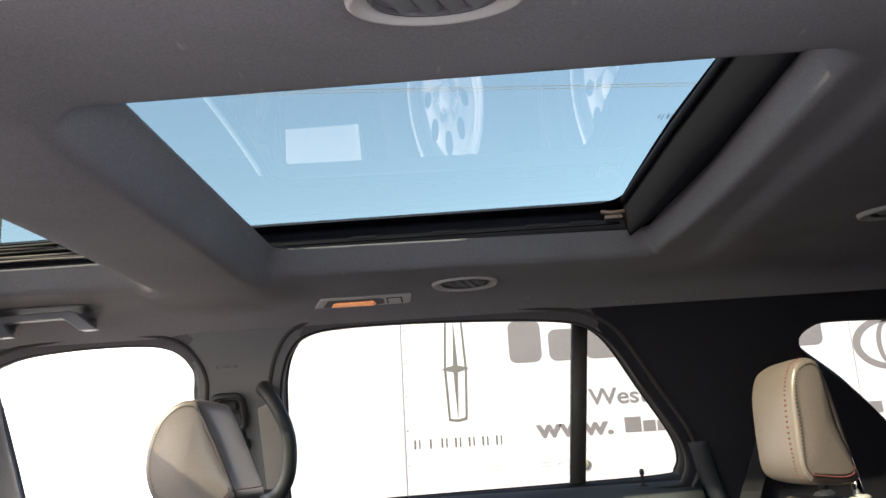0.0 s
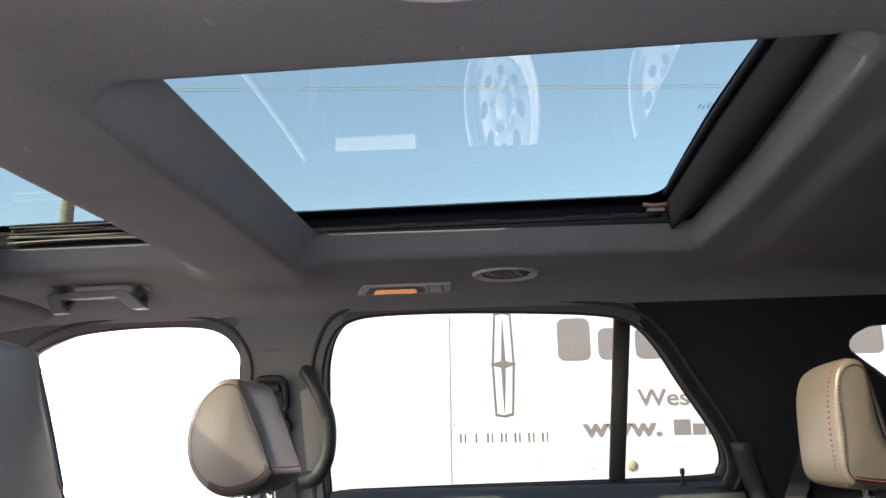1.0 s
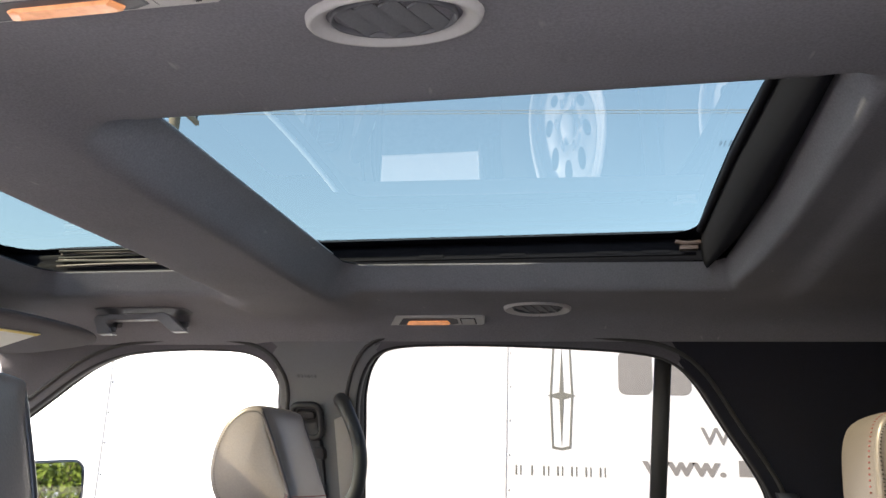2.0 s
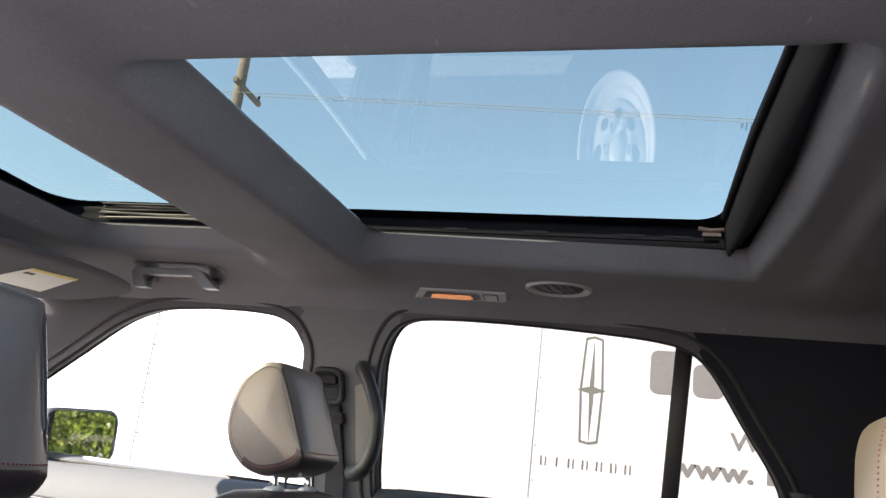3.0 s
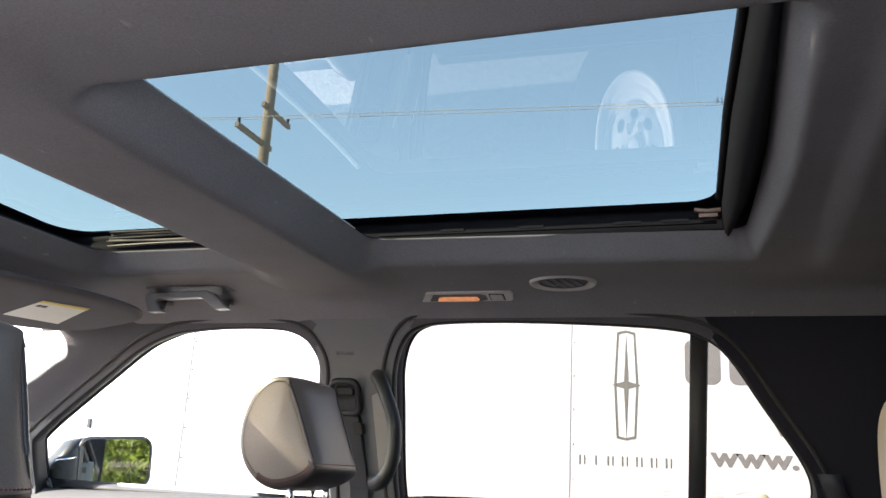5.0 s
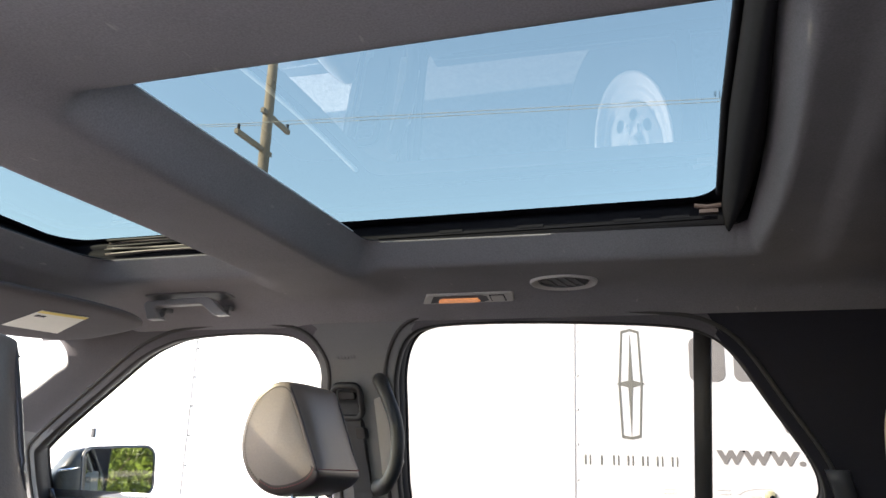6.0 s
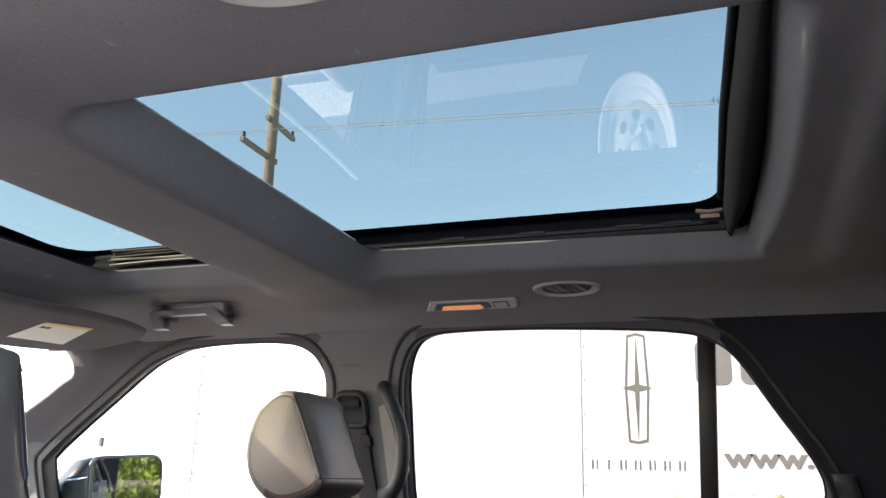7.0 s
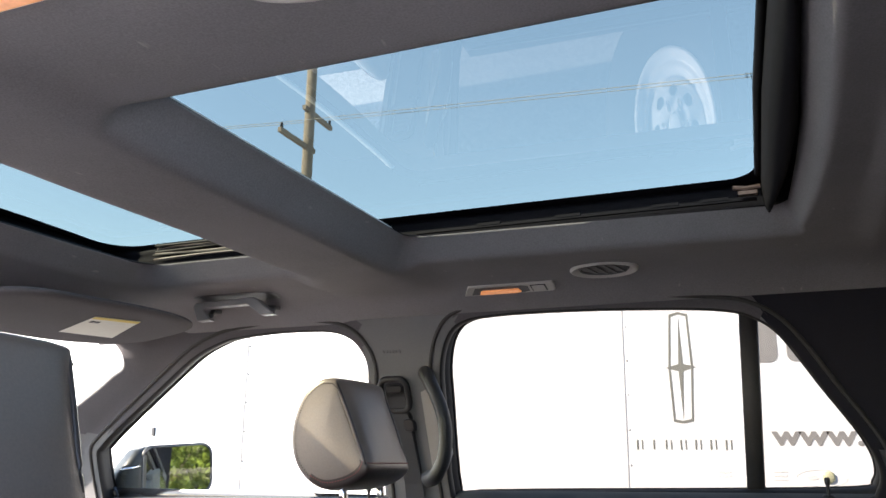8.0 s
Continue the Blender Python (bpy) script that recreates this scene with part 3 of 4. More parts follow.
for i in range(25):
    y = NEAR - 0.01 + (FAR - NEAR + 0.02) * i / 24
    e = interp(REAR_EDGE, y) + interp([(-0.38, 0.002), (0.0, -0.004), (0.2, -0.010), (0.38, -0.024)], y)
    left = interp(ROLL_EDGE, y)
    rows.append([(left + (e - left) * u, y, z) for u, z in ((0.05, 1.698), (0.0, 1.682), (0.05, 1.664), (0.16, 1.650), (0.40, 1.638), (0.72, 1.631), (0.95, 1.6315), (1.02, 1.640), (1.05, 1.698))])
loft(bm, rows)
part("roll", bm, M_SHADE, shade, "dark woven shade roll")
bm = bmesh.new()
tube(bm, [(interp(ROLL_EDGE, y) - 0.004, y, 1.690) for y in [-0.372 + 0.031 * i for i in range(24)]], 0.006, 8)
part("pull_bar", bm, M_BLACKMETAL, shade, "black front bar")


# ---- fittings on the headliner ----
def on_liner(x, y, drop=0.0):
    e = 0.004
    px = Vector((2 * e, 0, liner_z(x + e, y) - liner_z(x - e, y))).normalized()
    py = Vector((0, 2 * e, liner_z(x, y + e) - liner_z(x, y - e))).normalized()
    n = py.cross(px).normalized()
    py = px.cross(n) * -1
    m = Matrix((px, py, n)).transposed().to_4x4()
    m.translation = Vector((x, y, liner_z(x, y))) + n * drop
    return m


def vent(x, y, label, turn=0):
    root = thing("ceiling_vent", label, "air vent", "ceiling vents")
    root.matrix_world = on_liner(x, y) @ pose(0, 0, 0, 0, 0, turn)
    a, b = 0.066, 0.041

    def oval(k, z, n=48):
        return [(a * k * math.cos(2 * math.pi * j / n), b * k * math.sin(2 * math.pi * j / n), z) for j in range(n)]
    bm = bmesh.new()
    loft(bm, [oval(k, z) for k, z in ((1.0, -0.004), (1.0, 0.001), (0.985, 0.005), (0.955, 0.0070), (0.92, 0.0066), (0.85, 0.0032), (0.765, 0.0012), (0.75, -0.004))], cap=False)
    part("bezel", bm, M_BEZEL, root, "grey satin oval bezel")
    bm = bmesh.new()
    bm.faces.new([bm.verts.new(p) for p in oval(0.76, -0.0005, 32)])
    part("backing", bm, M_INK, root, "dark duct")
    bm = bmesh.new()
    loft(bm, [oval(k, z) for k, z in ((0.72, -0.003), (0.72, 0.0035), (0.70, 0.0045), (0.68, 0.0035), (0.66, -0.003))], cap=False)
    part("barrel", bm, M_HANDLE, root, "dark grey turning barrel")
    for k in range(4):
        u = -0.027 + 0.018 * k
        h = b * 0.63 * math.sqrt(max(0.0, 1 - (u / (a * 0.68)) ** 2))
        bm = box_bm((-0.001, -h, -0.0068), (0.001, h, 0.0068), pose(u, 0, 0.0022, 0, 76, 18))
        part("slat", bm, M_TRIM, root, "", False)
    bm = bmesh.new()
    lathe(bm, ((0.0012, 0.0), (0.0011, 0.0005), (0.0002, 0.0006)), 12, pose(0, -b * 0.92, 0.0072))
    part("screw_dot", bm, M_INK, root)
    return root


vent(0.0, 0.527, "grey oval ceiling air vent above rear door window")
vent(0.012, -0.562, "grey oval ceiling air vent beside open door", 180)
vent(0.70, 0.20, "grey oval ceiling air vent over third row", 10)


def reading_light(x, y, label, turn=0, place=None):
    root = thing("reading_light", label, "ceiling light", "reading lights")
    root.matrix_world = place or on_liner(x, y) @ pose(0, 0, 0, 0, 0, turn)
    bm = bmesh.new()
    outline = [(-0.103, -0.020), (0.094, -0.020), (0.099, -0.016), (0.104, 0.014), (0.100, 0.019), (-0.082, 0.019)]
    loft(bm, [[(px * k, py * k2, z) for px, py in outline] for k, k2, z in ((1, 1, -0.006), (1, 1, 0.003), (0.985, 0.94, 0.005), (0.97, 0.88, 0.0055))])
    part("housing", bm, M_BEZEL, root, "grey satin plastic housing", False)
    # Raised darker sheet imitates the shade of the lens recess.
    bm = bmesh.new()
    pocket = [(-0.084, -0.015), (0.034, -0.015), (0.046, -0.010), (0.046, 0.008), (0.034, 0.013), (-0.068, 0.013)]
    loft(bm, [[(px * k - 0.02 * (1 - k), py * k, z) for px, py in pocket] for k, z in ((1.0, 0.0048), (1.0, 0.0060), (0.97, 0.0064), (0.90, 0.0060))])
    part("pocket", bm, M_HANDLE, root, "raised dark sheet imitating shade round the lens", False)
    bm = bmesh.new()
    lens = [(-0.064, -0.013), (0.024, -0.013), (0.028, -0.009), (0.024, 0.003), (-0.052, 0.003), (-0.058, 0.000)]
    loft(bm, [[(px * k, py * k, z) for px, py in lens] for k, z in ((1.04, 0.004), (1, 0.0076), (0.85, 0.0092))])
    part("lens", bm, M_LENS, root, "translucent amber lens", False)
    bm = box_bm((0.052, -0.0125, 0.0052), (0.084, 0.0125, 0.0064))
    part("switch_gap", bm, M_INK, root, "black gap round the switch", False)
    bm = box_bm((0.0545, -0.0105, 0.005), (0.0815, 0.0105, 0.0085))
    soft_edges(part("switch", bm, M_BEZEL, root, "square grey push switch", False), 0.0015)
    return root


reading_light(-0.216, 0.590, "grey reading lamp with amber lens and square switch")
reading_light(-0.190, -0.634, "grey reading lamp with amber lens beside open door")

# grab handle over the front passenger door
handle = thing("grab_handle", "dark grey folding grab handle under headliner edge", "grab handle")
loop = [(-0.949, 1.541), (-0.957, 1.574), (-0.948, 1.5825), (-0.79, 1.587), (-0.776, 1.581), (-0.738, 1.547), (-0.772, 1.546), (-0.805, 1.5715), (-0.920, 1.5700), (-0.926, 1.565), (-0.912, 1.542)]
bm = bmesh.new()
loft(bm, [[(x, y + 0.25 * (1.591 - z), z) for x, z in loop] for y in (0.494, 0.500, 0.512, 0.518)])
soft_edges(part("grip", bm, material("grip_plastic", (0.24, 0.24, 0.25), 0.45, grain=0.05, scale=300, bump=0.1), handle, "grey satin plastic grip", False), 0.0065, 4)
for x0, x1 in ((-0.949, -0.906), (-0.775, -0.738)):
    bm = bmesh.new()
    loft(bm, [[(x0 + d, y, z), (x1 + d, y, z), (x1 + d, y, z + 0.012), (x0 + d, y, z + 0.012)] for d, y, z in ((0, 0.512, 1.546), (-0.012, 0.535, 1.560), (-0.045, 0.60, 1.572))])
    soft_edges(part("mount", bm, M_HANDLE, handle, "", False), 0.003, 2)
# Dark sheet laid on the liner in place of the handle pocket's shade.
bm = bmesh.new()
loft(bm, [[(-0.855 + 0.110 * k * p.x, 0.526 + 0.034 * k * p.y, liner_z(-0.855 + 0.110 * k * p.x, 0.526 + 0.034 * k * p.y) - h) for p in dense(rect(-1, 1, -1, 1, 0.5, 5), 0.15)] for k, h in ((1.0, -0.002), (0.97, 0.0025), (0.8, 0.002), (0.5, 0.002), (0.2, 0.002))])
part("recess_shade_sheet", bm, M_HANDLE, handle, "dark sheet standing in for recess shade")

# sun visor with its notice
visor = thing("sun_visor", "grey sun visor with a notice label, folded up", "sun visor")
edge = spline([(-0.93, -0.02), (-0.868, 0.12), (-0.848, 0.25), (-0.858, 0.365), (-0.905, 0.437), (-1.02, 0.487), (-1.12, 0.515), (-1.22, 0.51), (-1.31, 0.40), (-1.33, 0.15), (-1.25, -0.03)], 5)


def visor_z(x, y):
    return 1.503 + 0.030 * max(0.0, x + 1.1) - 0.02 * max(0.0, y - 0.3)


bm = bmesh.new()
loft(bm, [[(p.x, p.y, visor_z(p.x, p.y) + dz) for p in grown(edge, g)] for g, dz in ((-0.06, 0.0), (-0.02, 0.0), (-0.007, 0.0015), (-0.001, 0.005), (0.0, 0.009), (-0.002, 0.013), (-0.02, 0.016), (-0.06, 0.017))])
part("panel", bm, M_VISOR, visor, "grey fabric visor panel")
c0, c1, c2, c3 = Vector((-0.958, 0.214)), Vector((-0.922, 0.300)), Vector((-1.118, 0.424)), Vector((-1.168, 0.318))


def on_label(u, v, lift):
    p = c0.lerp(c3, u).lerp(c1.lerp(c2, u), v)
    return (p.x, p.y, visor_z(p.x, p.y) - lift)


def label_patch(name, u0, u1, v0, v1, mat, lift, label=""):
    bm = bmesh.new()
    loft(bm, [[on_label(u, v, h) for u, v in ((u0, v0), (u1, v0), (u1, v1), (u0, v1))] for h in (lift - 0.0006, lift)])
    part(name, bm, mat, visor, label, False)


label_patch("notice", 0, 1, 0, 1, M_LABEL, 0.0016, "cream paper notice with a yellow band")
label_patch("notice_band", 0.0, 0.10, 0, 1, M_LABELBAND, 0.0024, "yellow band")
for v0, v1 in ((0.09, 0.17), (0.19, 0.28)):
    label_patch("text_bar", 0.20, 0.29, v0, v1, M_INK, 0.0024)

# ---- B pillar fittings ----
bgrab = thing("pillar_grab_handle", "black curved grab handle on the door pillar", "grab handle")
bm = bmesh.new()
path = spline([(-0.455, 0.712, 1.428), (-0.440, 0.690, 1.414), (-0.417, 0.676, 1.380), (-0.398, 0.674, 1.338), (-0.392, 0.680, 1.292), (-0.400, 0.690, 1.238), (-0.426, 0.708, 1.202), (-0.466, 0.765, 1.194)], 5, False)
k = len(path) - 1
tube(bm, [(p.x, p.z, p.y) for p in path], [0.0152 + 0.004 * math.exp(-(i / 4.0) ** 2) - (0.007 if i == 0 else 0) + 0.004 * math.exp(-((k - i) / 5.0) ** 2) for i in range(k + 1)], 14)
for v in bm.verts:
    v.co = (v.co.x, v.co.z, v.co.y)
part("grip", bm, material("dark_grip_plastic", (0.028, 0.029, 0.031), 0.5, grain=0.08, scale=300, bump=0.1), bgrab, "dark grey moulded grip")
bm = bmesh.new()
loft(bm, [[(x, slant(z) - o, z) for x, z in ((-0.472, 1.385), (-0.444, 1.396), (-0.420, 1.37), (-0.418, 1.25), (-0.440, 1.212), (-0.474, 1.212))] for o in (-0.002, 0.007)])
soft_edges(part("backing_strip", bm, material("pillar_strip_plastic", (0.33, 0.315, 0.295), 0.5, grain=0.04, scale=300, bump=0.05), bgrab, "pale grey backing strip", False), 0.002)
ring = thing("belt_anchor", "black seat belt anchor loop on door pillar", "seat belt anchor")
bm = bmesh.new()
tube(bm, [(x, slant(z) - 0.014, z) for x, z in rect(-0.568, -0.500, 1.345, 1.414, 0.018, 4)], 0.0075, 8, True)
part("loop", bm, M_DARK, ring, "black plastic loop")
bm = bmesh.new()
loft(bm, [[(x, slant(z) - o, z) for x, z in rect(-0.560, -0.507, 1.366, 1.406, 0.01, 3)] for o in (0.0, 0.006)])
part("cover", bm, M_DARK, ring, "black slide cover", False)
bm = bmesh.new()
loft(bm, [[(x, slant(z) - o, z) for x, z in rect(-0.554, -0.514, 1.384, 1.400, 0.006, 3)] for o in (0.005, 0.016)])
soft_edges(part("belt_slot_bar", bm, M_DARK, ring, "black bar over the belt slot", False), 0.003)
bm = bmesh.new()
loft(bm, [[(x, slant(z) - o, z) for x, z in rect(-0.524, -0.498, 1.298, 1.325, 0.008, 3)] for o in (-0.002, 0.012, 0.018)])
soft_edges(part("height_latch", bm, M_DARK, ring, "black height adjuster latch", False), 0.003)
bm = bmesh.new()
loft(bm, [[(x, slant(z) - o, z) for x, z in rect(-0.570, -0.505, 1.20, 1.345, 0.012, 3)] for o in (-0.002, 0.0025)])
part("slide_channel", bm, M_DARK, ring, "black slide channel", False)
for k in range(6):
    bm = box_bm((-0.552 + 0.008 * k, slant(1.477) - 0.0012, 1.472), (-0.5475 + 0.008 * k, slant(1.477) + 0.004, 1.482))
    part("embossed_bar", bm, M_TRIM, ring, "", False)
bm = bmesh.new()
loft(bm, [[(x + dx, slant(z) - o, z) for dx, o in ((0, 0.012), (0.046, 0.012), (0.046, 0.014), (0, 0.014))] for x, z in ((-0.556, 1.375), (-0.553, 1.30), (-0.548, 1.18), (-0.545, 1.0))])
tagged(link("seat_belt", bm, M_WEB, smooth=False), "black seat belt webbing hanging from pillar loop", "seat belt")
bm = bmesh.new()
loft(bm, [[(x + dx, slant(z) - o, z) for dx, o in ((0, 0.014), (0.044, 0.012), (0.044, 0.014), (0, 0.016))] for x, z in ((0.628, 1.36), (0.604, 1.27), (0.568, 1.15), (0.53, 1.02))])
tagged(link("seat_belt", bm, M_WEB, smooth=False), "dark seat belt webbing behind second-row headrest", "seat belt")
bm = bmesh.new()
loft(bm, [[(x + dx, slant(z) - o, z) for dx, o in ((0, -0.002), (0.004, 0.010), (0.022, 0.016), (0.040, 0.010), (0.046, -0.002))] for x, z in ((0.455, 1.262), (0.462, 1.24), (0.474, 1.20), (0.498, 1.14), (0.53, 1.06))])
tagged(link("trim_cap", bm, material("dark_trim_plastic", (0.04, 0.042, 0.05), 0.55, grain=0.06, scale=350, bump=0.15)), "grey moulded trim cap at the foot of rear pillar", "trim", kind="structure")

# ---- seats ----
PROFILE = [(-0.405, 1.225, .090), (-0.420, 1.262, .088), (-0.437, 1.304, .086), (-0.455, 1.345, .083), (-0.468, 1.372, .080), (-0.482, 1.382, .088), (-0.506, 1.380, .097), (-0.534, 1.358, .104),
           (-0.551, 1.325, .108), (-0.559, 1.29, .108), (-0.558, 1.255, .108), (-0.545, 1.22, .106), (-0.520, 1.193, .101), (-0.487, 1.180, .096), (-0.447, 1.187, .092), (-0.417, 1.203, .090)]


PROFILE_REAR = [(-0.420, 1.210, 0), (-0.434, 1.26, 0), (-0.447, 1.304, 0), (-0.460, 1.345, 0), (-0.472, 1.368, 0), (-0.488, 1.380, 0), (-0.512, 1.382, 0), (-0.540, 1.368, 0),
                (-0.555, 1.335, 0), (-0.559, 1.29, 0), (-0.559, 1.245, 0), (-0.555, 1.215, 0), (-0.538, 1.200, 0), (-0.50, 1.196, 0), (-0.455, 1.194, 0), (-0.430, 1.198, 0)]


def dashes(name, pts, mat, parent, label, r=0.001, gap=2):
    bm = bmesh.new()
    for i in range(0, len(pts) - 1, gap):
        tube(bm, [pts[i], (Vector(pts[i]) * 0.35 + Vector(pts[i + 1]) * 0.65)], r, 5)
    part(name, bm, mat, parent, label)


def headrest(seat, deep, tall, seams, rise):
    def wide(x):
        return 0.108 - 0.020 * (x + 0.559) / (0.154 * deep)

    shape = [(-0.559 + (x + 0.559) * deep, 1.384 + (z - 1.384) * tall, wide(-0.559 + (x + 0.559) * deep)) for x, z, w in (PROFILE_REAR if deep < 0.8 else PROFILE)]
    c = Vector((-0.559 + 0.069 * deep, 0, 1.384 - 0.104 * tall))
    prof = spline(shape, 3)
    n = len(prof)
    bm = bmesh.new()
    rows = []
    # the back bulges out from the side welts; shade is painted dark on the underside
    for k, inset, bulge in ((-1, 0.008, -0.006), (-0.995, 0.0016, -0.008), (-0.96, 0.0, -0.0085), (-0.89, -0.001, -0.0050), (-0.80, -0.002, -0.0015), (-0.68, -0.003, 0.0003), (-0.3, -0.004, 0.001), (0.0, -0.004, 0.001),
                            (0.3, -0.004, 0.001), (0.68, -0.003, 0.0003), (0.80, -0.002, -0.0015), (0.89, -0.001, -0.0050), (0.96, 0.0, -0.0085), (0.995, 0.0016, -0.008), (1, 0.008, -0.006)):
        row = []
        for i, (x, z, w) in enumerate(prof):
            d = Vector((c.x - x, 0, c.z - z)).normalized()
            side = (w if inset < 0.005 else w + 0.0015) * k
            out = bulge * (math.sin(math.pi * (i + 2) / 16) if i < 14 else 0.0)
            row.append((x + d.x * inset + out, side, z + d.z * inset))
        rows.append(row)
    rings = loft(bm, rows, cap=False)
    bm.faces.ensure_lookup_table()
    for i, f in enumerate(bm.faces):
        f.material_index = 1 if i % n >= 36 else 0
    for ring, s in ((rings[0], -1), (rings[-1], 1)):
        last = ring
        for u in (0.10, 0.24, 0.42, 0.64, 0.86):
            row = []
            for v in ring:
                q = v.co.lerp(Vector((c.x, 0, c.z)), u)
                row.append(bm.verts.new((q.x, s * (wide(q.x) + 0.0015 + 0.006 * math.sin(math.pi * u / 2)), q.z)))
            for j in range(n):
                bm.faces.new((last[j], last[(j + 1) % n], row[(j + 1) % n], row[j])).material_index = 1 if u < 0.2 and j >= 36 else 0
            last = row
        mid = bm.verts.new((c.x, s * (wide(c.x) + 0.0075), c.z))
        for j in range(n):
            bm.faces.new((last[j], last[(j + 1) % n], mid))
    rest = link("headrest", bm, M_LEATHER, seat, "grey-brown pebbled leather headrest, underside darkened for shade", mats=(M_SHADELEATHER,))
    for s in (-1, 1):
        loop = []
        for x, z, w in spline(shape[4:13], 14, False):
            d = Vector((c.x - x, 0, c.z - z)).normalized()
            loop.append((x + d.x * 0.010, s * (w + 0.0022), z + d.z * 0.010))
        dashes("stitching", loop, M_DARKTHREAD, rest, "dark side stitching", 0.0011 if deep > 0.8 else 0.0013)
        loop = []
        for x, z, w in spline(shape[12:16] + shape[:1], 14, False):
            d = Vector((c.x - x, 0, c.z - z)).normalized()
            loop.append((x + d.x * 0.0125, s * (w + 0.0034), z + d.z * 0.0125))
        dashes("stitching", loop, M_REDTHREAD, rest, "red stitching along the underside panel", 0.0012)
        # Welt thickened and darkened to carry the fold's shade.
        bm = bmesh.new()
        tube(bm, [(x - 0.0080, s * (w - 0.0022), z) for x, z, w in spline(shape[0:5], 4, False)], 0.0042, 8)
        part("welt", bm, M_SHADELEATHER, rest, "piped leather welt darkened for fold shade")
    dashes("stitching", [(shape[0][0] + 0.0058 - 0.0105 * (abs(y) / 0.09) ** 3, y, shape[0][1] + 0.003) for y in [-0.086 + 0.003 * i for i in range(58)]], M_REDTHREAD, rest, "red stitching along the lower edge")
    for y0 in seams:
        line = []
        for x, z, w in spline(shape[6:13], 12, False):
            d = Vector((c.x - x, 0, c.z - z)).normalized()
            line.append((x - d.x * 0.0032, y0, z - d.z * 0.0032))
        dashes("stitching", line, M_REDTHREAD, rest, "red stitching down the front", 0.0008)
    for y0 in (-0.075, 0.075):
        bm = bmesh.new()
        tube(bm, [(-0.470, y0, 1.215), (-0.462, y0, 1.17), (-0.455, y0, 1.12)], 0.0082, 14)
        part("post", bm, M_CHROME, seat, "chrome headrest post")
        bm = bmesh.new()
        lathe(bm, ((0.008, 0.0), (0.019, 0.001), (0.019, 0.006), (0.014, 0.010), (0.008, 0.010)), 20, pose(-0.460, y0, 1.140 + rise, 0, -9, 0))
        part("post_collar", bm, M_BEZEL, seat, "pale grey collar")
    return rest


def seat_at(x, y, label, deep=1.0, tall=1.0, rise=0.012, seams=(-0.080, -0.076, 0.076, 0.080)):
    seat = thing("bucket_seat", label, "car seat", "car seats")
    headrest(seat, deep, tall, seams, rise)
    bm = bmesh.new()
    full = []
    for z, xm, th, w, cr in ((0.72, -0.62, 0.075, 0.24, 0.03), (0.85, -0.585, 0.08, 0.25, 0.03), (0.98, -0.535, 0.075, 0.245, 0.03), (1.06, -0.50, 0.068, 0.225, 0.028), (1.105, -0.482, 0.06, 0.195, 0.026), (1.128, -0.472, 0.048, 0.178, 0.022), (1.139, -0.469, 0.034, 0.155, 0.016), (1.143, -0.468, 0.015, 0.12, 0.006)):
        full.append([(xm + p.x, p.y, z + rise) for p in rect(-th, th, -w, w, cr, 8)])
    loft(bm, full)
    back = part("backrest", bm, M_BACK, seat, "dark leather backrest")
    line = [(-0.4225, -0.16, 1.128), (-0.4225, -0.08, 1.1285), (-0.4225, 0.0, 1.1285), (-0.4225, 0.08, 1.1285), (-0.4225, 0.16, 1.128)]
    dashes("stitching", [q + Vector((0, 0, rise)) for q in spline(line, 20, False)], M_REDTHREAD, back, "red stitching over the top")
    dashes("stitching", [q + Vector((-0.012, 0, rise + 0.0095)) for q in spline(line, 20, False)], M_REDTHREAD, back, "red stitching over the top")
    bm = bmesh.new()
    loft(bm, [[(xx, p.x, z0 + p.y) for p in rect(-0.25, 0.25, 0, 0.15, 0.05, 5)] for xx, z0 in ((-0.62, 0.58), (-0.85, 0.60), (-1.05, 0.62), (-1.12, 0.61))])
    part("cushion", bm, M_LEATHER, seat, "dark leather seat cushion")
    seat.location = (x, y, 0)
    return seat


seat_at(0, 0.44, "dark leather front passenger seat with red stitching")
seat_at(0.059, -0.428, "dark leather driver's seat with red stitching", 0.87, 1.08).location.z = -0.028
rear_seat = seat_at(1.09, 0.44, "dark leather second-row seat with red stitching", 0.72, 1.10, 0.005, (-0.086, -0.081))
rear_seat.location.z = 0.008


# ---- door panels ----
def door_panel(name, x0, x1, z0, label, dip=0.0):
    root = thing(name, label, "door panel", kind="structure")
    prof = [(0.120, 0.004), (0.03, 0.004), (0.012, -0.003), (-0.012, -0.02), (-0.04, -0.06), (-0.05, -0.11), (-0.045, -0.16), (-0.085, -0.19), (-0.095, -0.21), (-0.085, -0.235), (-0.03, -0.25), (-0.02, -0.55), (0.15, -0.55)]
    bm = bmesh.new()
    rows = []
    for i in range(13):
        x = x0 + (x1 - x0) * i / 12
        zz = z0 + dip * (i / 12 - 0.5)
        rows.append([(x, slant(zz) + o, zz + dz) for o, dz in prof])
    loft(bm, rows)
    part("panel", bm, M_DOORTOP, root, "grey moulded door top")
    return root


door_1 = door_panel("door_1", -1.72, -0.60, 1.128, "grey front passenger door panel below window", 0.03)
door_2 = door_panel("door_2", -0.43, 0.485, 1.168, "dark grey rear passenger door panel below window", 0.014)
bm = box_bm((-1.50, 0.765, 1.005), (-1.16, 0.80, 1.045), pose(0, 0, 0))
soft_edges(part("switch_plate", bm, M_DARK, door_1, "black switch plate", False), 0.004)
bm = bmesh.new()
tube(bm, [(p.x, 0.762, p.y) for p in rect(-1.275, -1.165, 1.000, 1.040, 0.012, 5)], 0.004, 8, True)
part("inner_handle", bm, M_CHROME, door_1, "chrome inner door handle surround")
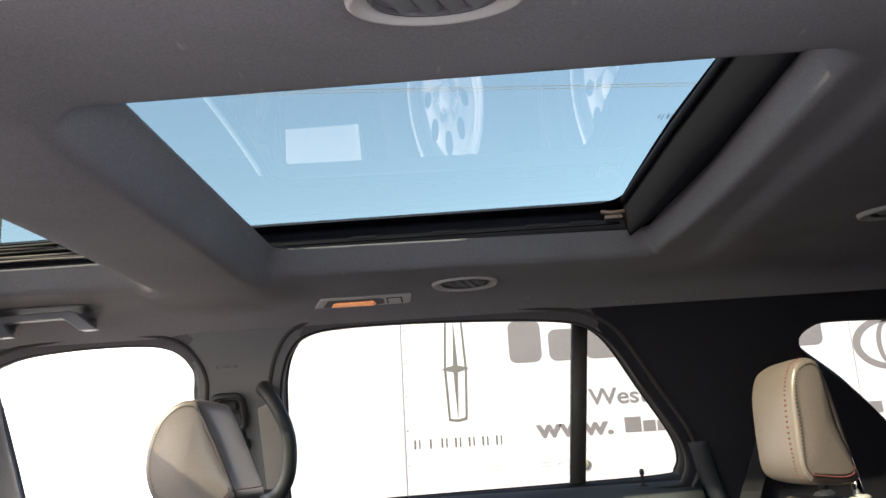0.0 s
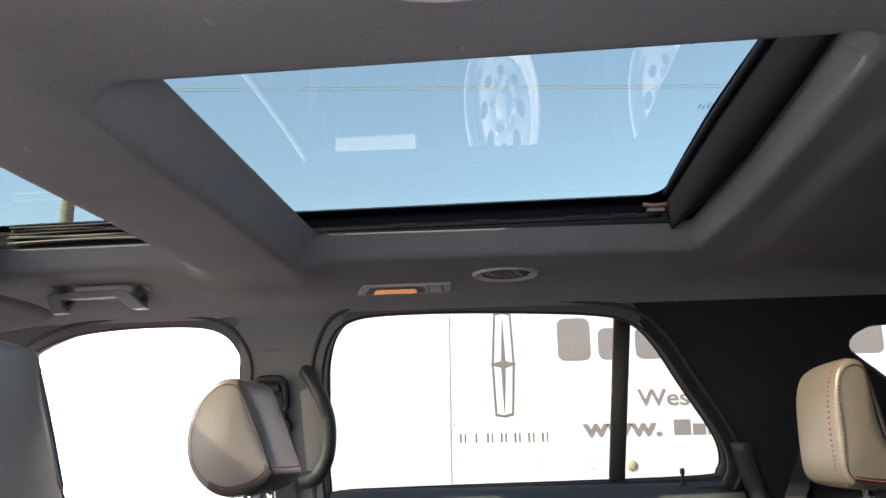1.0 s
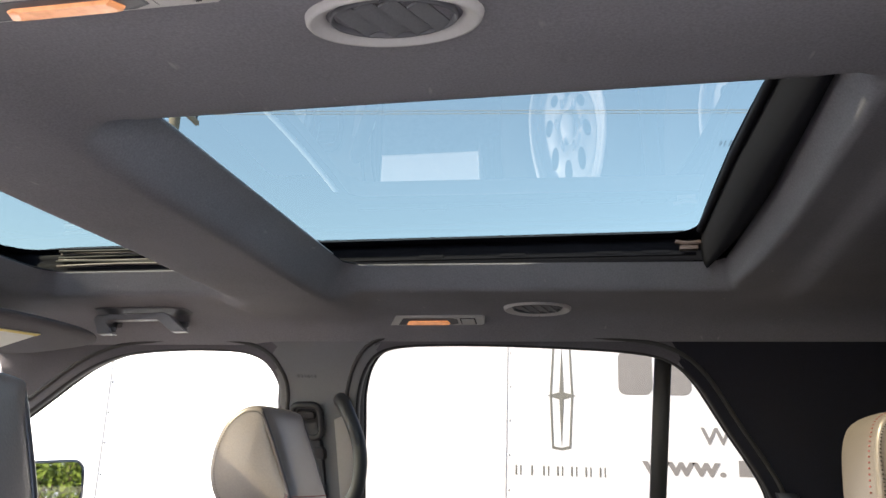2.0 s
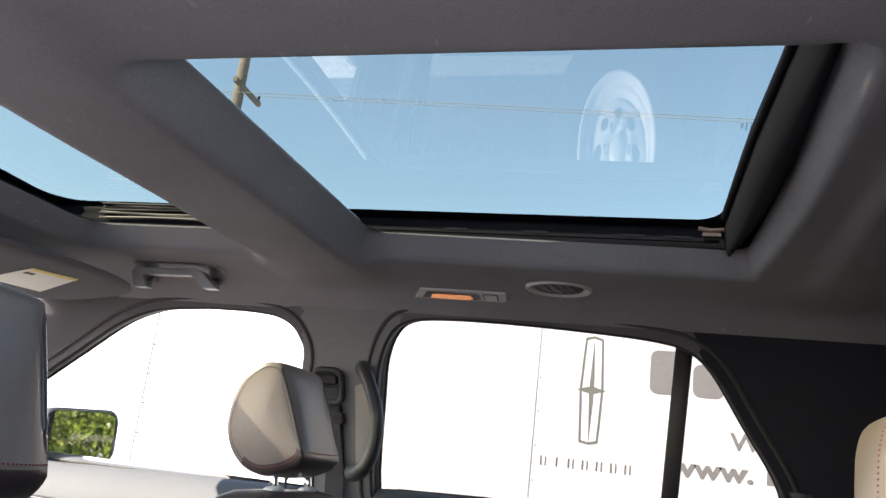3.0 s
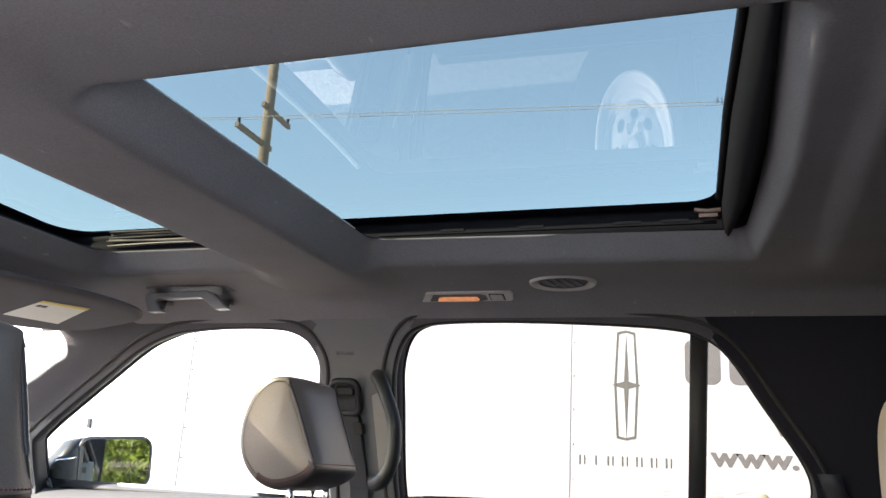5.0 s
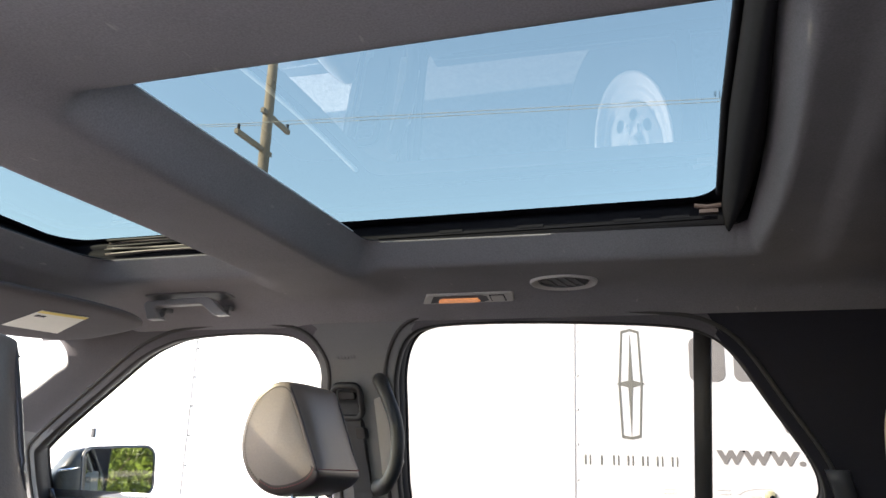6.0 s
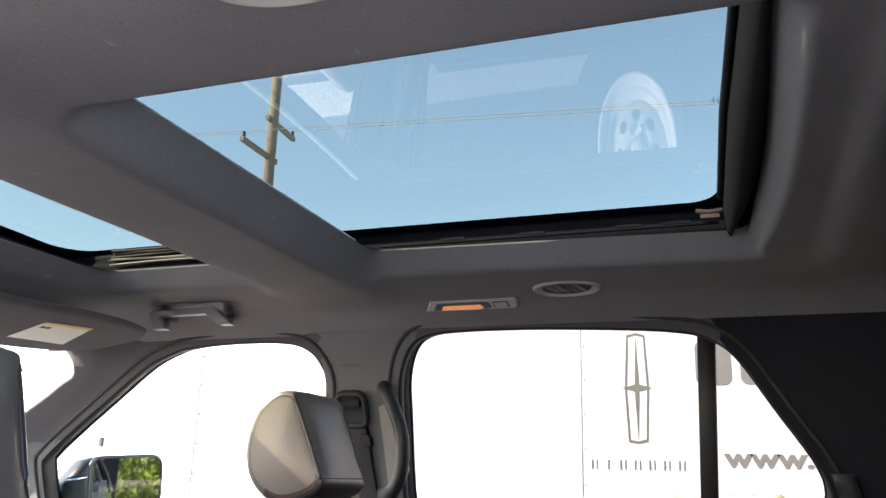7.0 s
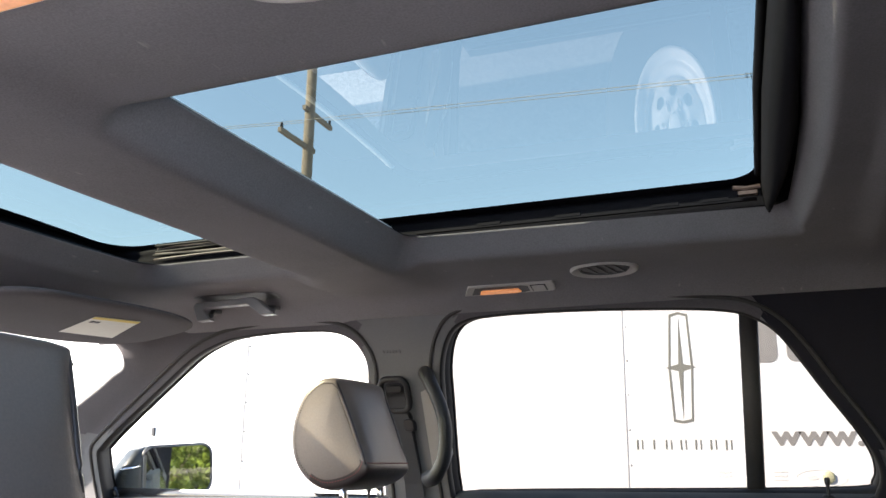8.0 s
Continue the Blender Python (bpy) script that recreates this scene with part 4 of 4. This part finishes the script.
bm = box_bm((-1.335, 0.760, 1.012), (-1.320, 0.768, 1.036))
soft_edges(part("switch", bm, M_BEZEL, door_1, "pale switch button", False), 0.002)
for x, y, z in ((0.362, 0.845, 1.172), (-0.66, 0.84, 1.135)):
    knob = thing("lock_knob", "black door lock pin standing on sill", "lock pin", "lock pins")
    bm = bmesh.new()
    lathe(bm, ((0.0045, 0.0), (0.0035, 0.012), (0.0035, 0.022), (0.0055, 0.026), (0.0055, 0.034), (0.003, 0.037), (0.0005, 0.037)), 14, pose(x, y, z))
    part("pin", bm, M_DARK, knob)
    bm = bmesh.new()
    lathe(bm, ((0.012, 0.0), (0.010, 0.004), (0.005, 0.004)), 16, pose(x, y, z))
    part("grommet", bm, M_DARK, knob)

# ---- door mirror ----
mirror = thing("door_mirror", "dark grey door mirror showing green bushes", "wing mirror")
mirror.matrix_world = pose(-1.44, 1.074, 1.200, 4, 0, -25.6)
face = rect(-0.117, 0.112, -0.080, 0.076, 0.038, 6)
bm = bmesh.new()
loft(bm, [[(dx, p.x * k, p.y * k) for p in face] for k, dx in ((0.5, -0.14), (0.82, -0.11), (0.97, -0.06), (1.0, -0.015), (1.0, 0.0), (0.965, 0.003), (0.955, -0.004))])
M_SHELL = material("mirror_shell", (0.030, 0.033, 0.030), 0.42, grain=0.05, scale=200, stain=0.05, spec=0.3)
part("housing", bm, M_SHELL, mirror, "glossy dark grey housing")
bm = bmesh.new()
bm.faces.new([bm.verts.new((-0.0015, p.x, p.y)) for p in grown(face, -0.006)])
part("mirror_glass", bm, M_MIRROR, mirror, "mirror glass", False)
bm = bmesh.new()
tube(bm, [(0.0005, p.x, p.y) for p in grown(face, -0.005)], 0.003, 8, True)
part("glass_rim", bm, M_HANDLE, mirror, "black rim round the glass")
bm = bmesh.new()
loft(bm, [[(dx - 0.045 + 0.045 * p.x, y, z0 + hz * p.y) for p in rect(-1, 1, -1, 1, 0.5, 5)] for y, dx, hz, z0 in ((-0.10, 0.0, 0.074, -0.002), (-0.13, 0.004, 0.070, -0.006), (-0.155, 0.004, 0.056, -0.022), (-0.18, 0.0, 0.042, -0.038))])
part("stalk", bm, M_SHELL, mirror, "dark grey mirror foot")
bm = bmesh.new()
tube(bm, [(0.006, -0.122, 0.018), (0.008, -0.150, 0.014), (0.004, -0.178, 0.010)], 0.003, 8)
part("trim_strip", bm, M_CHROME, mirror, "bright trim strip")

# ---- white trailer beside the car ----
TY = 2.37
M_SEAMDARK = material("dark_joint_strip", (0.095, 0.095, 0.10), 0.6, grain=0.15, scale=30)
M_SEAMGREY = material("grey_joint_strip", (0.60, 0.60, 0.59), 0.6, grain=0.15, scale=30)
trailer = thing("trailer", "white riveted box trailer with grey lettering beside car", "trailer")
TZ0, TZ1, TX0, TX1 = 0.765, 2.12, -7.7, 5.2
WELL0, WELL1, WELLZ = -0.46, 1.03, 1.02
bm = bmesh.new()
box(bm, (TX0, TY + 0.006, WELLZ), (TX1, TY + 2.4, TZ1))
box(bm, (TX0, TY + 0.006, TZ0), (WELL0, TY + 2.4, WELLZ - 0.0005))
box(bm, (WELL1, TY + 0.006, TZ0), (TX1, TY + 2.4, WELLZ - 0.0005))
part("body", bm, M_WHITE, trailer, "white box body", False)
seams = [-0.32 + 1.84 * k for k in range(-4, 4)]
cuts = sorted([TX0, TX1, WELL0, WELL1] + seams)
for a, b in zip(cuts, cuts[1:]):
    low = WELLZ + 0.01 if WELL0 - 0.01 < a and b < WELL1 + 0.01 else TZ0 + 0.09
    bm = box_bm((a + (0.0015 if a in seams else 0), TY, low), (b - (0.0015 if b in seams else 0), TY + 0.004, TZ1 - 0.05))
    part("side_panel", bm, M_WHITE, trailer, "", False)
for sx in seams:
    w = 0.002 if sx > -1 else 0.0042
    bm = box_bm((sx - w, TY - 0.0025, 1.03 if WELL0 < sx < WELL1 else TZ0 + 0.09), (sx + w, TY + 0.002, TZ1 - 0.05))
    part("seam_strip", bm, M_SEAMGREY if sx > -1 else M_SEAMDARK, trailer, "grey joint strip", False)
for a, b in ((TX0, WELL0), (WELL1, TX1)):
    bm = box_bm((a, TY - 0.012, TZ0 - 0.02), (b, TY + 0.02, TZ0 + 0.085))
    soft_edges(part("bottom_rail", bm, M_WHITE, trailer, "white bottom rail", False), 0.006)
bm = bmesh.new()
box(bm, (WELL0, TY + 0.4, 0.55), (WELL1, TY + 0.42, WELLZ))
part("wheel_well", bm, M_DARK, trailer, "black wheel well lining", False)
bm = box_bm((TX0 + 1.2, TY + 1.0, GZ + 0.30), (TX1, TY + 1.08, TZ0))
part("chassis_beam", bm, M_DARK, trailer, "black chassis beam", False)
bm = bmesh.new()
lathe(bm, ((0.0048, 0.0), (0.004, 0.002), (0.002, 0.003), (0.0003, 0.0032)), 10, pose(0, 0, 0, 90))
rivet = part("rivet", bm, M_SEAMGREY, trailer)
rivet.location = (seams[0] + 0.012, TY, 0.95)
rivet_dark = rivet.data.copy()
rivet_dark.materials[0] = M_SEAMDARK
for sx in seams:
    for k in range(8):
        if sx == seams[0] and k == 0:
            continue
        o = bpy.data.objects.new("rivet", rivet.data if sx > -1 else rivet_dark)
        scene.collection.objects.link(o)
        o.parent, o.location = trailer, (sx + 0.012, TY, 0.95 + 0.137 * k)
        o.scale = (1, 1, 1) if sx > -1 else (1.4, 1.4, 1.4)


def flat_shape(name, poly, mat, label="", y=TY - 0.0015, parent=trailer, depth=0.001):
    bm = bmesh.new()
    f = bm.faces.new([bm.verts.new((x, y, z)) for x, z in poly])
    ext = bmesh.ops.extrude_face_region(bm, geom=[f])
    bmesh.ops.translate(bm, vec=(0, depth, 0), verts=[g for g in ext["geom"] if isinstance(g, bmesh.types.BMVert)])
    return part(name, bm, mat, parent, label, False)


def frame_shape(name, outer, inner, mat, label=""):
    bm = bmesh.new()
    loft(bm, [[(x, TY - 0.0016, z) for x, z in outer], [(x, TY - 0.0016, z) for x, z in inner], [(x, TY - 0.0006, z) for x, z in inner], [(x, TY - 0.0006, z) for x, z in outer], [(x, TY - 0.0016, z) for x, z in outer]], cap=False)
    return part(name, bm, mat, trailer, label, False)


# tall emblem: a six-sided frame with a four-pointed star
LX, LZ = -0.096, 1.600
emb = [(-0.036, 0.214), (0, 0.222), (0.036, 0.212), (0.047, 0.0), (0.037, -0.208), (0, -0.216), (-0.038, -0.210), (-0.048, 0.0)]
frame_shape("emblem_frame", [(LX + x, LZ + z) for x, z in emb], [(LX + x * 0.82, LZ + z * 0.955) for x, z in emb], M_LOGO, "olive grey emblem outline")
star = []
for k in range(8):
    a, big = math.pi / 4 * k, k % 2 == 0
    rx, rz = (0.060, 0.205) if big else (0.0105, 0.017)
    star.append((LX + rx * math.cos(a) * (1 if big else 1.2), LZ + rz * math.sin(a) * (1 if big else 1.2)))
flat_shape("emblem_star", star, M_LOGO, "olive grey four-pointed star")
for k in range(7):
    x = -0.281 + 0.0555 * k
    for w in ((0.0, 0.006), (0.019, 0.0045)) if k != 1 else ((0.008, 0.006),):
        flat_shape("lettering_bar", [(x + w[0], 1.285), (x + w[0] + w[1], 1.285), (x + w[0] + w[1], 1.322), (x + w[0], 1.322)], M_LOGO)
# large name above: bars of the letters' size
for x, w, h in ((0.125, 0.145, 0.175), (0.29, 0.13, 0.13), (0.44, 0.21, 0.13), (0.80, 0.15, 0.175), (0.97, 0.13, 0.13), (1.12, 0.13, 0.13), (1.27, 0.145, 0.13)):
    flat_shape("lettering_bar", rect(x + 0.006, x + w - 0.006, 1.608, 1.608 + h, 0.03, 6), M_SIGN)


def words(text, x, z, size, mat, bold=0.0, wide=1.0):
    cu = bpy.data.curves.new("lettering", "FONT")
    cu.body, cu.size, cu.extrude, cu.offset = text, size, 0.0004, bold
    tmp = bpy.data.objects.new("lettering", cu)
    scene.collection.objects.link(tmp)
    me = bpy.data.meshes.new_from_object(tmp.evaluated_get(bpy.context.evaluated_depsgraph_get()))
    bpy.data.objects.remove(tmp)
    ob = new("lettering", me)
    me.materials.append(mat)
    ob.parent = trailer
    ob.matrix_local = pose(x, TY - 0.001, z, 90) @ Matrix.Diagonal((wide, 1, 1, 1))
    ob["label"] = "grey lettering"
    return ob


words("West", 0.442, 1.421, 0.092, M_SIGN, 0.0015, 1.16)
words("www.", 0.222, 1.304, 0.100, M_SIGN, 0.0032, 1.30)
for x, w, h in ((0.575, 0.065, 0.06), (0.648, 0.05, 0.043), (0.705, 0.085, 0.043), (0.80, 0.05, 0.06), (0.86, 0.05, 0.043), (0.92, 0.05, 0.043)):
    flat_shape("lettering_bar", [(x, 1.304), (x + w, 1.304), (x + w, 1.304 + h), (x, 1.304 + h)], M_SIGN)
# round emblem farther along, faint oval and small notices
el = [(math.cos(2 * math.pi * k / 40), math.sin(2 * math.pi * k / 40)) for k in range(40)]
frame_shape("emblem_ring", [(1.68 + 0.155 * a, 1.60 + 0.11 * b) for a, b in el], [(1.68 + 0.125 * a, 1.60 + 0.085 * b) for a, b in el], M_SIGN, "grey oval emblem")
frame_shape("emblem_ring", [(1.68 + 0.06 * a, 1.60 + 0.10 * b) for a, b in el], [(1.68 + 0.04 * a, 1.60 + 0.085 * b) for a, b in el], M_SIGN)
for x in (1.55, 1.62, 1.69, 1.76):
    flat_shape("lettering_bar", [(x, 1.325), (x + 0.05, 1.325), (x + 0.05, 1.37), (x, 1.37)], M_SIGN)
frame_shape("faint_oval", [(0.375 + 0.085 * a, 1.187 + 0.030 * b) for a, b in el], [(0.375 + 0.0838 * a, 1.187 + 0.0288 * b) for a, b in el], M_FAINT, "faint pale oval outline")
flat_shape("faint_badge", [(0.345 + 0.02 * a, 1.187 + 0.007 * b) for a, b in el], M_FAINT)
for x, z in ((0.215, 1.205), (0.215, 1.190), (0.215, 1.176), (0.02, 1.20), (0.02, 1.186)):
    flat_shape("small_print_bar", [(x, z), (x + 0.045, z), (x + 0.045, z + 0.006), (x, z + 0.006)], M_FAINT)
lamp_disc = bmesh.new()
lathe(lamp_disc, ((0.021, 0.0), (0.021, 0.006), (0.015, 0.010), (0.0005, 0.011)), 24, pose(0.399, TY, 1.190, 90))
part("marker_disc", lamp_disc, material("cream_plastic", (0.5, 0.48, 0.3), 0.4, grain=0.03, scale=60), trailer, "cream round marker")
bm = box_bm((-2.712, TY - 0.012, 1.340), (-2.694, TY, 1.385))
part("latch", bm, M_DARK, trailer, "small black latch", False)


def trailer_wheel(x, z):
    root = new("wheel")
    root.parent, root["label"] = trailer, "white steel wheel with round holes and black tyre"
    root.matrix_local = pose(x, TY + 0.03, z, 90, 0, 0) @ Matrix.Scale(0.83, 4)
    bm = bmesh.new()
    lathe(bm, ((0.20, -0.20), (0.21, 0.0), (0.245, 0.015), (0.34, 0.012), (0.362, -0.01), (0.376, -0.05), (0.376, -0.18), (0.362, -0.23), (0.22, -0.245)), 48)
    part("tyre", bm, M_TYRE, root, "black tyre")
    bm = bmesh.new()
    lathe(bm, ((0.207, 0.004), (0.198, 0.012), (0.190, 0.006), (0.186, -0.02), (0.176, -0.028), (0.166, -0.024), (0.160, -0.045), (0.150, -0.06), (0.140, -0.05)), 48)
    part("rim", bm, M_WHEEL, root, "white painted rim")
    holes = [[Vector((0.100 * math.cos(2 * math.pi * k / 8) + 0.021 * math.cos(2 * math.pi * j / 14), 0.100 * math.sin(2 * math.pi * k / 8) + 0.021 * math.sin(2 * math.pi * j / 14))) for j in range(14)] for k in range(8)]
    v, f = sheet([Vector((0.141 * math.cos(2 * math.pi * j / 48), 0.141 * math.sin(2 * math.pi * j / 48))) for j in range(48)], holes + [[Vector((0.038 * math.cos(2 * math.pi * j / 20), 0.038 * math.sin(2 * math.pi * j / 20))) for j in range(20)]], [0.004], 0.02)
    bm = bmesh.new()
    vs = [bm.verts.new((p[0], p[1], -0.05 + 0.035 * math.exp(-((p.length - 0.075) / 0.04) ** 2))) for p in v]
    for t in f:
        bm.faces.new([vs[i] for i in t])
    part("disc", bm, M_WHEEL, root, "white wheel disc with round holes")
    bm = bmesh.new()
    lathe(bm, ((0.038, -0.05), (0.039, -0.02), (0.034, 0.0), (0.02, 0.006), (0.0005, 0.006)), 24)
    part("hub", bm, M_WHEEL, root, "white hub cap")
    for k in range(6):
        bm = bmesh.new()
        lathe(bm, ((0.010, -0.02), (0.010, 0.006), (0.004, 0.012), (0.0004, 0.012)), 6, pose(0.06 * math.cos(math.pi * k / 3), 0.06 * math.sin(math.pi * k / 3), 0))
        part("nut", bm, M_CHROME, root)
    return root


for x in (-0.066, 0.664):
    trailer_wheel(x, GZ + 0.312)
bm = bmesh.new()
arch = [(WELL0, TZ0 - 0.04), (WELL0 + 0.01, 0.90), (WELL0 + 0.10, 0.985), (WELL0 + 0.2, 1.015), (WELL1 - 0.2, 1.015), (WELL1 - 0.10, 0.985), (WELL1 - 0.01, 0.90), (WELL1, TZ0 - 0.04)]
loft(bm, [[(x, y, z) for x, z in arch] for y in (TY - 0.03, TY - 0.026, TY + 0.39)], cap=False, closed=False)
part("fender_lip", bm, M_WHITE, trailer, "white fender lip")

# etched mark on the rear roof glass, as plain bars
for k, (w, h) in enumerate(((0.003, 0.016), (0.002, 0.022), (0.004, 0.018), (0.002, 0.024), (0.003, 0.014), (0.004, 0.02))):
    bm = bmesh.new()
    x, y = 0.298 + 0.006 * k, 0.012
    bm.faces.new([bm.verts.new((px, py, crown(py, GLASS) - 0.0008)) for px, py in ((x, y), (x + w, y), (x + w, y + h), (x, y + h))])
    part("etched_bar", bm, M_ETCH, roof_rear, "", False)

# ---- dashboard and outer body ----
dash = thing("dashboard", "dark grey moulded dashboard under the windscreen", "dashboard")
bm = bmesh.new()
loft(bm, [[(x, y, z) for x, z in ((-1.94, 0.6), (-1.94, 1.06), (-1.75, 1.075), (-1.55, 1.06), (-1.46, 1.02), (-1.44, 0.92), (-1.50, 0.6))] for y in (-0.80, -0.4, 0, 0.4, 0.80)])
part("top", bm, M_DASH, dash, "dark grey dashboard moulding")
body = thing("car", "dark painted car body around the cabin", "car")
SKIN = [(0.905, 1.150), (0.925, 1.12), (0.955, 0.95), (0.965, 0.75), (0.955, 0.55), (0.93, 0.40)]


def skin(name, s, x0, x1):
    bm = bmesh.new()
    rows = [[(x0 + (x1 - x0) * i / 4, s * y, z) for y, z in SKIN] + [(x0 + (x1 - x0) * i / 4, s * (y - 0.02), z) for y, z in reversed(SKIN)] for i in range(5)]
    loft(bm, rows)
    part(name, bm, M_PAINT, body, "dark painted door skin")


skin("door_skin", 1, -1.50, -0.56)
skin("door_skin", 1, -0.55, 0.50)
skin("quarter_panel", 1, 0.51, 1.94)
skin("wing_panel", 1, -2.60, -1.51)
skin("quarter_panel", -1, 0.51, 1.94)
skin("door_skin", -1, -1.50, -0.45)
skin("wing_panel", -1, -2.60, -1.51)
# unseen camera-side rear door, added to block sun, hinged open at the pillar
sun_block_door = new("door")
sun_block_door.parent, sun_block_door["label"] = body, "unseen rear door added to block sun"
sun_block_door.matrix_world = pose(-0.45, -0.97, 0, 0, 0, -68)
bm = bmesh.new()
loft(bm, [[(x, 0.965 - y, z) for y, z in SKIN] + [(x, 0.985 - y + 0.06, z) for y, z in reversed(SKIN)] for x in (0.0, 0.3, 0.6, 0.92)])
part("door_skin", bm, M_PAINT, sun_block_door, "dark painted door skin")
frame_line = rect(0.03, 0.90, 1.16, 1.585, 0.10)
bm = bmesh.new()
tube(bm, [(p.x, 0.06 + 0.47 * (p.y - 1.15), p.y) for p in frame_line], 0.022, 8, True)
part("window_frame", bm, M_RUBBER, sun_block_door, "black window frame")
bm = bmesh.new()
bm.faces.new([bm.verts.new((p.x, 0.06 + 0.47 * (p.y - 1.15), p.y)) for p in frame_line])
part("pane", bm, M_PRIVACY, sun_block_door, "dark tinted door glass", False)
bm = bmesh.new()
loft(bm, [[(x, y, z) for y in (-0.92, -0.5, 0, 0.5, 0.92)] for x, z in ((-1.96, 1.06), (-2.3, 1.05), (-2.7, 0.98), (-2.85, 0.85))], cap=False, closed=False)
part("bonnet", bm, M_PAINT, body, "dark painted bonnet")
screen = thing("window_6", "laminated windscreen glass", "windscreen", kind="structure")
bm = bmesh.new()
loft(bm, [[(x, y, z) for y, z, x in [(-0.70 - k * 0.1, 1.56 - 0.48 * k, -1.30 - 0.66 * k), (-0.35, 1.575 - 0.48 * k, -1.36 - 0.68 * k), (0.35, 1.575 - 0.48 * k, -1.36 - 0.68 * k), (0.70 + k * 0.1, 1.56 - 0.48 * k, -1.30 - 0.66 * k)]] for k in (0, 0.33, 0.66, 1.0)], cap=False, closed=False)
part("pane", bm, M_SIDEGLASS, screen, "clear windscreen").visible_shadow = False

# ---- far surroundings ----
pole = thing("utility_pole", "weathered wooden utility pole with two crossarms", "utility pole")
PX, PY = -7.0, 10.27
bm = bmesh.new()
tube(bm, [(PX, PY, GZ - 0.3), (PX, PY, 5), (PX + 0.02, PY, 11.5)], [0.12, 0.095, 0.075], 14)
part("shaft", bm, M_WOOD, pole, "weathered wooden shaft")
AWAY = Vector((-0.541, 0.841, 0))
RIGHT = Vector((0.841, 0.541, 0))
ends = []
for lat, far, z in ((-0.43, -0.71, 6.36), (0.36, 0.66, 7.03)):
    a, b = Vector((PX, PY, z)), Vector((PX, PY, z)) + RIGHT * lat + AWAY * far
    bm = bmesh.new()
    d = (b - a).normalized()
    n = d.cross(Vector((0, 0, 1)))
    loft(bm, [[p + n * u + Vector((0, 0, w)) for u, w in ((-0.032, -0.04), (0.032, -0.04), (0.032, 0.04), (-0.032, 0.04))] for p in (a - d * 0.2, b + d * 0.06)])
    part("crossarm", bm, material("dark_crossarm_wood", (0.17, 0.14, 0.115), 0.9, grain=0.2, scale=30, bump=0.3), pole, "dark wooden crossarm", False)
    bm = bmesh.new()
    lathe(bm, ((0.012, 0.0), (0.03, 0.02), (0.018, 0.04), (0.03, 0.06), (0.012, 0.09), (0.001, 0.095)), 12, Matrix.Translation(b + Vector((0, 0, 0.05))))
    part("insulator", bm, M_CTRIM, pole, "dark insulator")
    ends.append(b + Vector((0, 0, 0.14)))
for e, k in ((ends[0], 0), (ends[1], 1)):
    bm = bmesh.new()
    way = Vector((0.979, 0.205, 0))
    pts = []
    for i in range(-20, 61):
        s = i * 0.75
        span = 45.0 if s >= 0 else -15.0
        sag = 0.034 * s if s >= 0 else -0.05 * (4 * (s / span) * (1 - s / span))
        pts.append(e + way * s + Vector((0, 0, sag)))
    tube(bm, pts, 0.0055, 6)
    tagged(link("power_line", bm, M_WIRE), "pale overhead power line slung from utility pole", "power line", "power lines")


def bush(x, y, r, h, label):
    """A shrub: a few stems with several hundred small leaves in uneven clumps."""
    root = thing("bush", label, "bush", "bushes behind the car")
    rng = random.Random(int(x * 131 + y * 17))
    bm = bmesh.new()
    tips = []
    for k in range(7):
        a = 2 * math.pi * k / 7 + rng.uniform(-0.3, 0.3)
        tip = Vector((r * 0.6 * math.cos(a), r * 0.6 * math.sin(a), h * rng.uniform(0.55, 0.9)))
        tube(bm, [(0, 0, -0.1), tip * 0.4 + Vector((0, 0, 0.1 * h)), tip], [0.035, 0.022, 0.008], 6)
        tips += [tip, tip * 0.7, tip * 0.45 + Vector((0, 0, 0.1))]
    part("stems", bm, M_BARK, root)
    verts, faces = [], []
    for k in range(4200):
        c = tips[rng.randrange(len(tips))]
        p = c + Vector((rng.gauss(0, r * 0.24), rng.gauss(0, r * 0.24), rng.gauss(0, h * 0.13)))
        if p.z < 0.03:
            continue
        m = Euler((rng.uniform(0, 6.3), rng.uniform(0, 6.3), rng.uniform(0, 6.3))).to_matrix()
        s, i = rng.uniform(0.02, 0.05), len(verts)
        verts += [p + m @ Vector(q) * s for q in ((-1, 0, 0), (0, -0.5, 0.12), (1, 0, 0), (0, 0.5, 0.12))]
        faces.append((i, i + 1, i + 2, i + 3))
    me = bpy.data.meshes.new("leaves")
    me.from_pydata([tuple(q) for q in verts], [], faces)
    me.materials.append(M_LEAF)
    ob = new("leaves", me)
    ob.parent, ob["label"] = root, "light green leaves"
    root.location = (x, y, ground_z(y) - 0.01)


rng = random.Random(5)
for k in range(13):
    bush(6.0 + rng.uniform(0, 2.2) + 0.5 * (k % 3), -3.0 + 0.55 * k * 0.9, rng.uniform(0.7, 1.0), rng.uniform(2.0, 3.2), "light green leafy bush in sunlight behind car")
